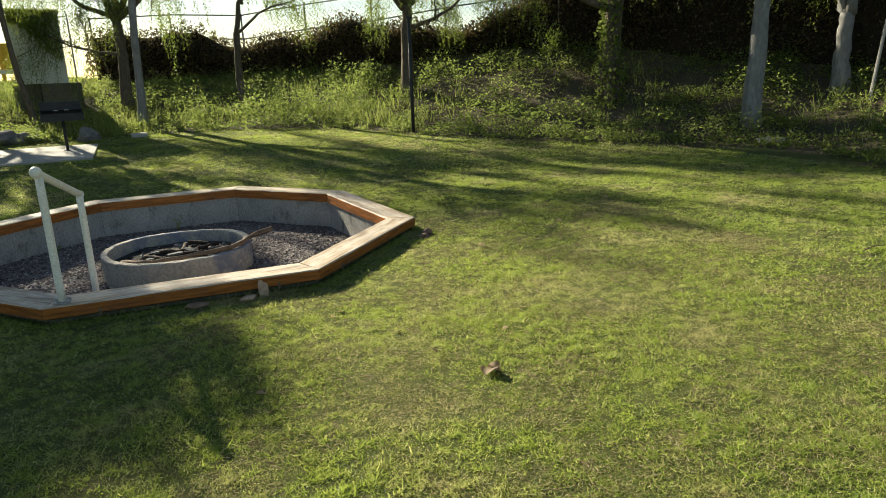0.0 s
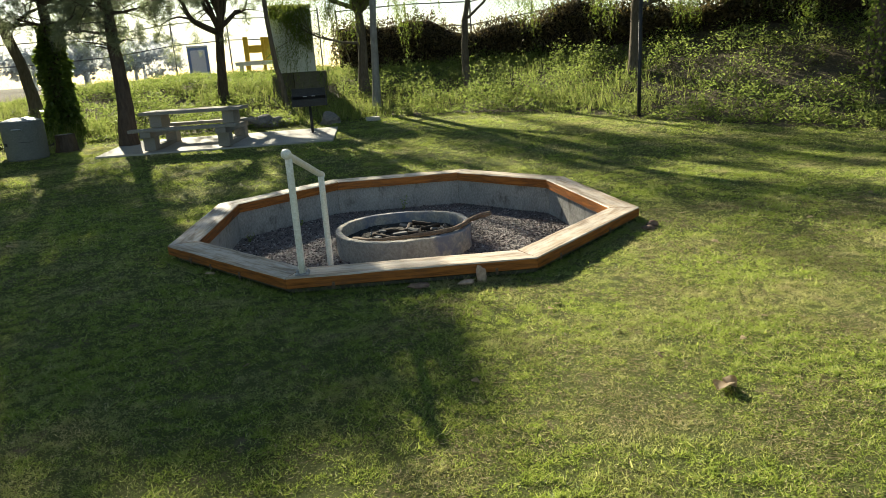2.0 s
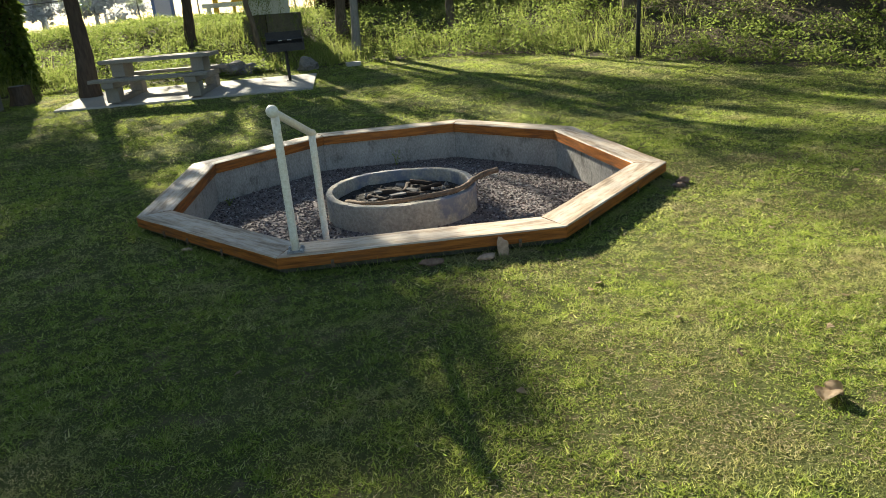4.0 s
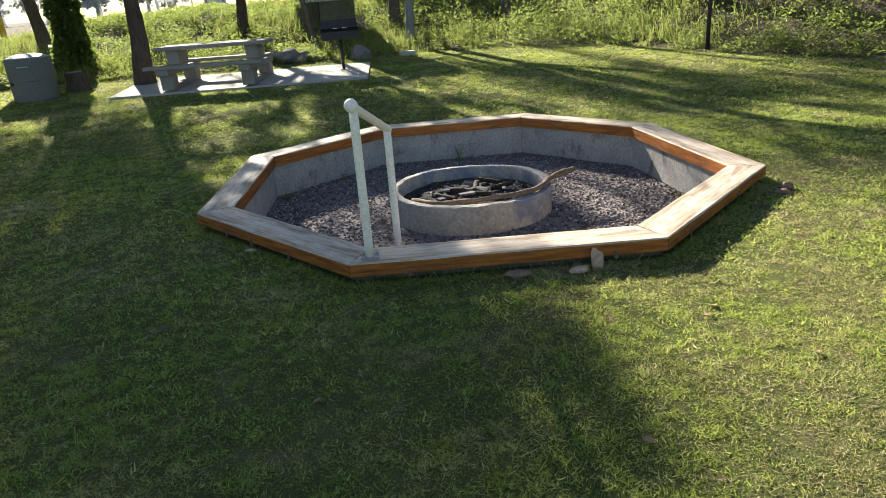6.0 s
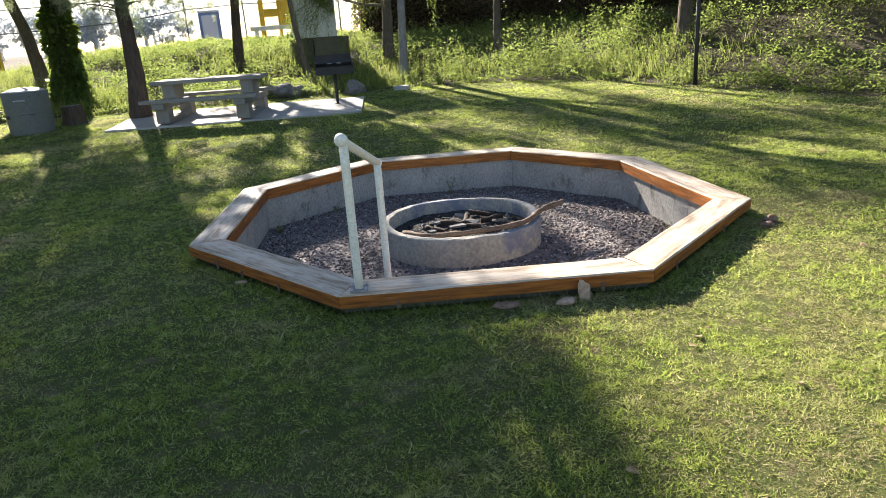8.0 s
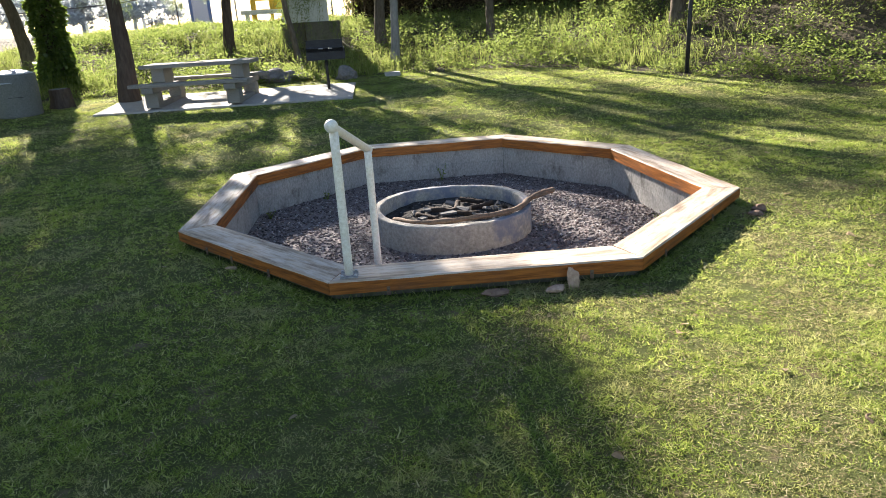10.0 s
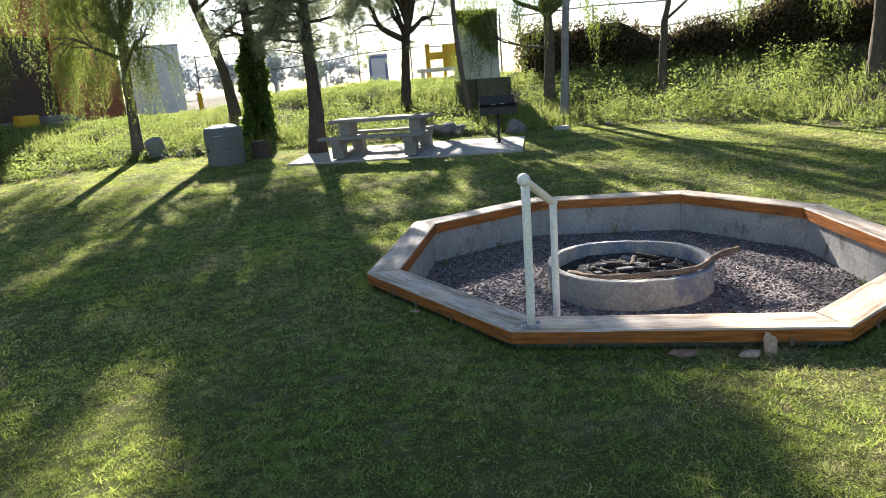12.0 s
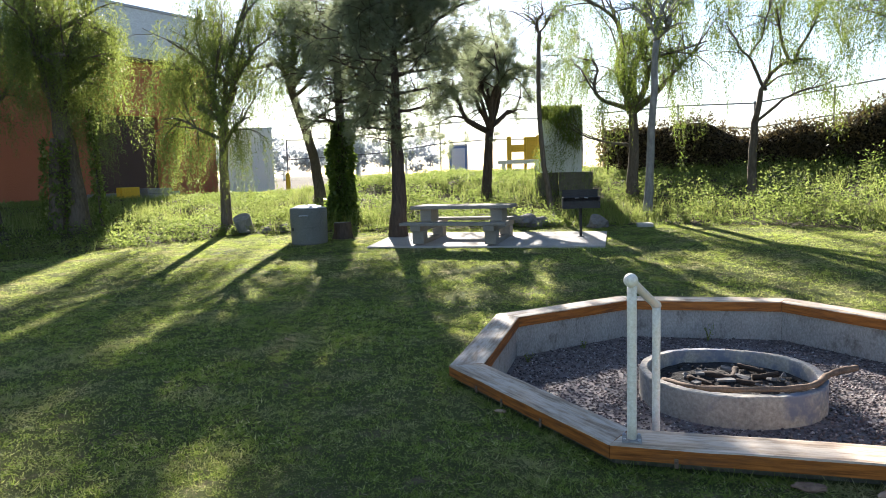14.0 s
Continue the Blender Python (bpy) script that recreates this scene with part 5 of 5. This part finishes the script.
def build_weeds():
    rng = np.random.default_rng(81)
    X, Y, s = scatter(41000, rng, -20, 17, 4, 32, 0.05, 9.5)
    dens = 0.5 + 0.42 * lumps(X, Y, 0.9) + 0.42 * lumps(X + 7, Y, 2.6)
    bare = smooth((X - 6.9) / 1.4) * smooth((10.8 - X) / 1.2) * smooth((s - 1.7) / 1.1)
    ok = (rng.random(len(X)) < dens + 0.25) & (rng.random(len(X)) > 0.5 * bare)
    ok &= ~((np.abs(X + 2.0) < 0.9) & (np.abs(Y - 21.5) < 0.8))
    X, Y, s, dens = X[ok], Y[ok], s[ok], dens[ok]
    m = len(X)
    per = 24
    tall = (0.09 + 0.47 * np.clip(dens, 0, 1.1)) * rng.uniform(0.5, 1.3, m) * (0.4 + 0.85 * np.clip(0.5 + 0.55 * lumps(X, Y + 3, 5.1) + 0.45 * lumps(X + 3, Y, 8.7), 0, 1)) * (0.45 + 0.55 * smooth(s / 1.2)) * (1 - 0.6 * smooth((s - 4.5) / 3)) * (1 - 0.35 * smooth((-X - 9) / 3)) * (1 + 0.75 * smooth((X - 0.5) / 3) * smooth((9 - X) / 3) * smooth(s / 1.5))
    px, py, pt = np.repeat(X, per), np.repeat(Y, per), np.repeat(tall, per)
    n = len(px)
    hh = rng.random(n) ** 0.7
    a, R = rng.uniform(0, 6.28, n), rng.uniform(0.02, 0.17, n)
    P = np.stack([px + R * np.cos(a), py + R * np.sin(a), 0 * px], 1)
    P[:, 2] = ground(P[:, 0], P[:, 1]) + hh * pt
    D = np.stack([np.cos(a), np.sin(a), rng.uniform(-0.5, 0.9, n)], 1) + rng.normal(0, 0.4, (n, 3))
    stuff("weeds", leaf_mesh("weeds", P, D, rng.uniform(0.04, 0.10, n), rng.uniform(0.015, 0.04, n), rng), M_WEED, "dense sunlit green weeds covering the bank", "weeds")
    X, Y, s = scatter(70000, rng, -20, 17, 4, 32, 0.0, 11)
    q = lumps(X * 0.8 + 3, Y * 0.8, 1.1)
    bare = smooth((X - 6.9) / 1.4) * smooth((10.8 - X) / 1.2) * smooth((s - 1.7) / 1.1)
    ok = (rng.random(len(X)) < (0.12 + 0.36 * q) * (1 - 0.8 * smooth((X - 5) / 3))) & (rng.random(len(X)) > 0.9 * bare)
    X, Y, s = X[ok], Y[ok], s[ok]
    per = 7
    px, py = np.repeat(X, per) + rng.normal(0, 0.05, len(X) * per), np.repeat(Y, per) + rng.normal(0, 0.05, len(X) * per)
    n = len(px)
    P = np.stack([px, py, ground(px, py)], 1)
    D = rng.normal(0, 0.33, (n, 3)) + np.array([0, 0, 1])
    L = rng.uniform(0.15, 0.55, n) * np.repeat((0.5 + 0.5 * smooth(s / 0.8)) * (1 - 0.5 * smooth((s - 5) / 3)), per)
    stuff("tall_grass", blade_mesh("tall_grass", P, D, L, rng.uniform(0.012, 0.022, n), rng), M_TALL, "tall rough grass growing among the weeds", "grass")


build_weeds()


# ---- lawn ----
def build_lawn():
    rng = np.random.default_rng(91)
    P, L, W = [], [], []
    for x0, x1, y0, y1, per, h, w, near in ((-4.2, 5.2, 1.2, 6.2, 25000, (0.012, 0.036), (0.0026, 0.0056), 1), (-8, 9.8, 1.6, 9.5, 5600, (0.016, 0.042), (0.0065, 0.0115), 2),
                                            (-14.6, -8, 5, 9.5, 1700, (0.02, 0.042), (0.010, 0.014), 0), (-4.5, 5.5, -2.5, 1.5, 1200, (0.016, 0.038), (0.008, 0.013), 0), (-14.6, 10.8, 9.5, 17.8, 2300, (0.02, 0.044), (0.009, 0.014), 0)):
        area = (x1 - x0) * (y1 - y0)
        m = int(area * per / 26)
        cx, cy, ch = rng.uniform(x0, x1, m), rng.uniform(y0, y1, m), rng.uniform(0.6, 1.35, m)
        n = int(area * per)
        pick = rng.integers(0, m, n)
        sd = 0.8 * math.sqrt(26 / per)
        X, Y = cx[pick] + rng.normal(0, sd, n), cy[pick] + rng.normal(0, sd, n)
        bare = 0.5 + 0.5 * lumps(X * 1.1 + 2, Y, 2.1) * lumps(X, Y + 5, 5.3)
        ok = (from_edge(X, Y) < 0.15) & ~in_pit(X, Y, 0.02) & (rng.random(n) < 0.7 + 0.5 * bare)
        ok &= ~((X > -5.6) & (X < -0.82) & (Y > 14.46) & (Y < 16.5))
        # thin spots and thick tufts a hand's width across
        fine = 0.5 + 0.5 * (lumps(X + 0.3 * np.sin(Y * 4), Y, 17.0) + lumps(X - Y, X + Y, 24.0) + lumps(Y, X + 1, 41.0)) / 1.6
        ok &= rng.random(n) < (0.58 + 0.6 * fine if near == 1 else 0.42 + 0.95 * fine)
        fade = smooth((6.2 - Y) / 2.4) * smooth((5.2 - X) / 2.0) * smooth((X + 4.2) / 1.6)
        if near:
            ok &= rng.random(n) < (fade if near == 1 else 1 - 0.9 * fade)
        X, Y, tuft = X[ok], Y[ok], ch[pick[ok]] * (0.55 + 0.9 * np.clip(fine[ok], 0, 1))
        P.append(np.stack([X, Y, ground(X, Y) - 0.002], 1))
        L.append(rng.uniform(*h, len(X)) * tuft * (0.85 + 0.3 * lumps(X, Y, 3.1)))
        W.append(rng.uniform(*w, len(X)))
    # longer tufts that the mower misses along the rim
    n = 9000
    k = rng.integers(0, 8, n)
    u, o = rng.random(n), np.abs(rng.normal(0, 0.05, n))
    c = np.array(RIM + RIM[:1])
    e = unit(c[k + 1] - c[k])
    X, Y = (c[k] + (c[k + 1] - c[k]) * u[:, None] + np.stack([e[:, 1], -e[:, 0]], 1) * o[:, None]).T
    P.append(np.stack([X, Y, ground(X, Y)], 1))
    L.append(rng.uniform(0.03, 0.085, n))
    W.append(rng.uniform(0.004, 0.007, n))
    P, L, W = np.vstack(P), np.concatenate(L), np.concatenate(W)
    D = rng.normal(0, 0.85, P.shape)
    D[:, 2] = np.abs(D[:, 2]) * 0.55 + 0.22
    # dry clippings lying flat between the blades
    n = 300000
    X, Y = rng.uniform(-4.2, 5.4, n), rng.uniform(1.2, 7.0, n)
    bare = 0.5 + 0.5 * lumps(X * 1.1 + 2, Y, 2.1) * lumps(X, Y + 5, 5.3)
    ok = ~in_pit(X, Y, -0.02) & (rng.random(n) < (0.1 + 1.3 * smooth((0.62 - bare) / 0.3)) * (0.18 + 0.82 * smooth((X + 0.3) / 1.2)))
    Q = np.stack([X[ok], Y[ok], rng.uniform(0.002, 0.012, ok.sum())], 1)
    E = rng.normal(0, 1, Q.shape) * np.array([1, 1, 0.22])
    stuff("grass_clippings", blade_mesh("grass_clippings", Q, E, rng.uniform(0.014, 0.04, len(Q)), rng.uniform(0.002, 0.0045, len(Q)), rng), M_STRAW, "dry straw-coloured clippings lying in the lawn", "clippings")
    stuff("lawn_grass", blade_mesh("lawn_grass", P, D, L, W, rng), M_BLADE, "short mown lawn grass, patchy and partly dry", "grass")


build_lawn()


# ---- fallen leaves and twigs ----
def dry_leaf(x, y, size, seed, label="curled dry brown leaf on the grass"):
    rng = np.random.default_rng(seed)
    bm = bmesh.new()
    n = 6
    grid = []
    for i in range(n + 1):
        t = i / n
        w = math.sin(math.pi * min(1, t * 0.95 + 0.05)) * 0.42
        row = []
        for s in (-1, 0, 1):
            row.append(bm.verts.new(((t - 0.5) * size, s * w * size, size * (0.04 + 0.35 * abs(s) * w + 0.12 * math.sin(3 * t + seed) + rng.uniform(-0.03, 0.03)))))
        grid.append(row)
    for a, b in zip(grid, grid[1:]):
        for k in range(2):
            bm.faces.new((a[k], b[k], b[k + 1], a[k + 1]))
    bmesh.ops.solidify(bm, geom=list(bm.faces), thickness=0.002)
    ob = part("dry_leaf", bm, M_GRAPE, None, "", True)
    ob.matrix_world = pose(x, y, gz(x, y) + 0.008, 8, 5, 67 * seed)
    tagged(ob, label, "leaf", "fallen leaves")


for i, (x, y, sz) in enumerate(((1.81, 3.06, 0.13), (1.86, 3.10, 0.09), (3.0, 5.54, 0.09), (-3.94, 7.72, 0.10), (-4.3, 6.2, 0.07), (2.5, 3.9, 0.05), (4.9, 4.6, 0.06), (0.6, 3.4, 0.05), (1.25, 4.35, 0.06), (1.32, 4.45, 0.05), (3.2, 6.7, 0.06), (-2.5, 9.6, 0.07), (-1.2, 10.6, 0.08), (2.2, 3.6, 0.045), (1.55, 3.9, 0.05), (-5.2, 7.0, 0.06), (-3.1, 10.2, 0.07), (3.6, 4.9, 0.05), (4.2, 6.1, 0.06), (2.75, 5.0, 0.045), (-1.9, 6.1, 0.05), (-0.7, 3.9, 0.045), (5.4, 6.9, 0.07), (3.9, 8.3, 0.06))):
    dry_leaf(x, y, sz, 100 + i)
for i, (x, y, ln, a) in enumerate(((5.83, 3.68, 0.35, 5), (5.92, 4.28, 0.22, 20), (1.65, 3.45, 0.07, 70), (2.9, 7.6, 0.12, 40))):
    rng = np.random.default_rng(200 + i)
    bm = bmesh.new()
    tube(bm, curve_path([(-ln / 2, 0, 0), (0, 0.02, 0.008), (ln / 2, -0.01, 0)], 8, 0.002, rng), np.linspace(0.007, 0.004, 8), 6)
    tw = part("twig", bm, M_STICK, None)
    tw.matrix_world = pose(x, y, gz(x, y) + 0.03, 0, 0, a)
    tagged(tw, "small dry twig lying on the lawn", "twig", "fallen twigs")


# ---- distance ----
def far_tree(x, y, h, w, seed):
    rng = np.random.default_rng(seed)
    z = gz(x, y)
    t = thing("distant_tree", (x, y, z), 0, "tree far behind the yard, haze painted into its pale grey colour", "tree", "distant trees")
    bm = bmesh.new()
    tube(bm, [(0, 0, -0.3), (0, 0, h * 0.3), (0, 0, h * 0.7)], [0.3, 0.25, 0.1], 8)
    part("trunk", bm, M_FAR_HAZE, t)
    n = 1600
    c = rng.normal(0, 1, (14, 3)) * np.array([w * 0.33, w * 0.25, h * 0.14]) + np.array([0, 0, h * 0.66])
    P = c[rng.integers(0, 14, n)] + rng.normal(0, 1, (n, 3)) * np.array([w * 0.11, w * 0.11, h * 0.075])
    me = leaf_mesh("crown", P, rng.normal(0, 1, (n, 3)), rng.uniform(0.5, 1.0, n), rng.uniform(0.3, 0.6, n), rng)
    me.materials.append(M_FAR_HAZE)
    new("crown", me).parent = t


# haze of the distance is mixed into this pale blue-grey, trunks included
M_FAR_HAZE = leafy("haze_painted_far_leaves", [(0, (0.44, 0.47, 0.48)), (1, (0.56, 0.59, 0.60))], (0.75, 0.78, 0.8), 0.5, 0.8)
for i, x in enumerate((-66, -61.5, -57.5, -54, -44.5, -41, -38, -35.5, -72)):
    far_tree(x, 112 + 9 * math.sin(i * 2.3), 5.6 + 2.0 * math.sin(i * 1.7 + 0.5) ** 2, 6.5, 300 + i)
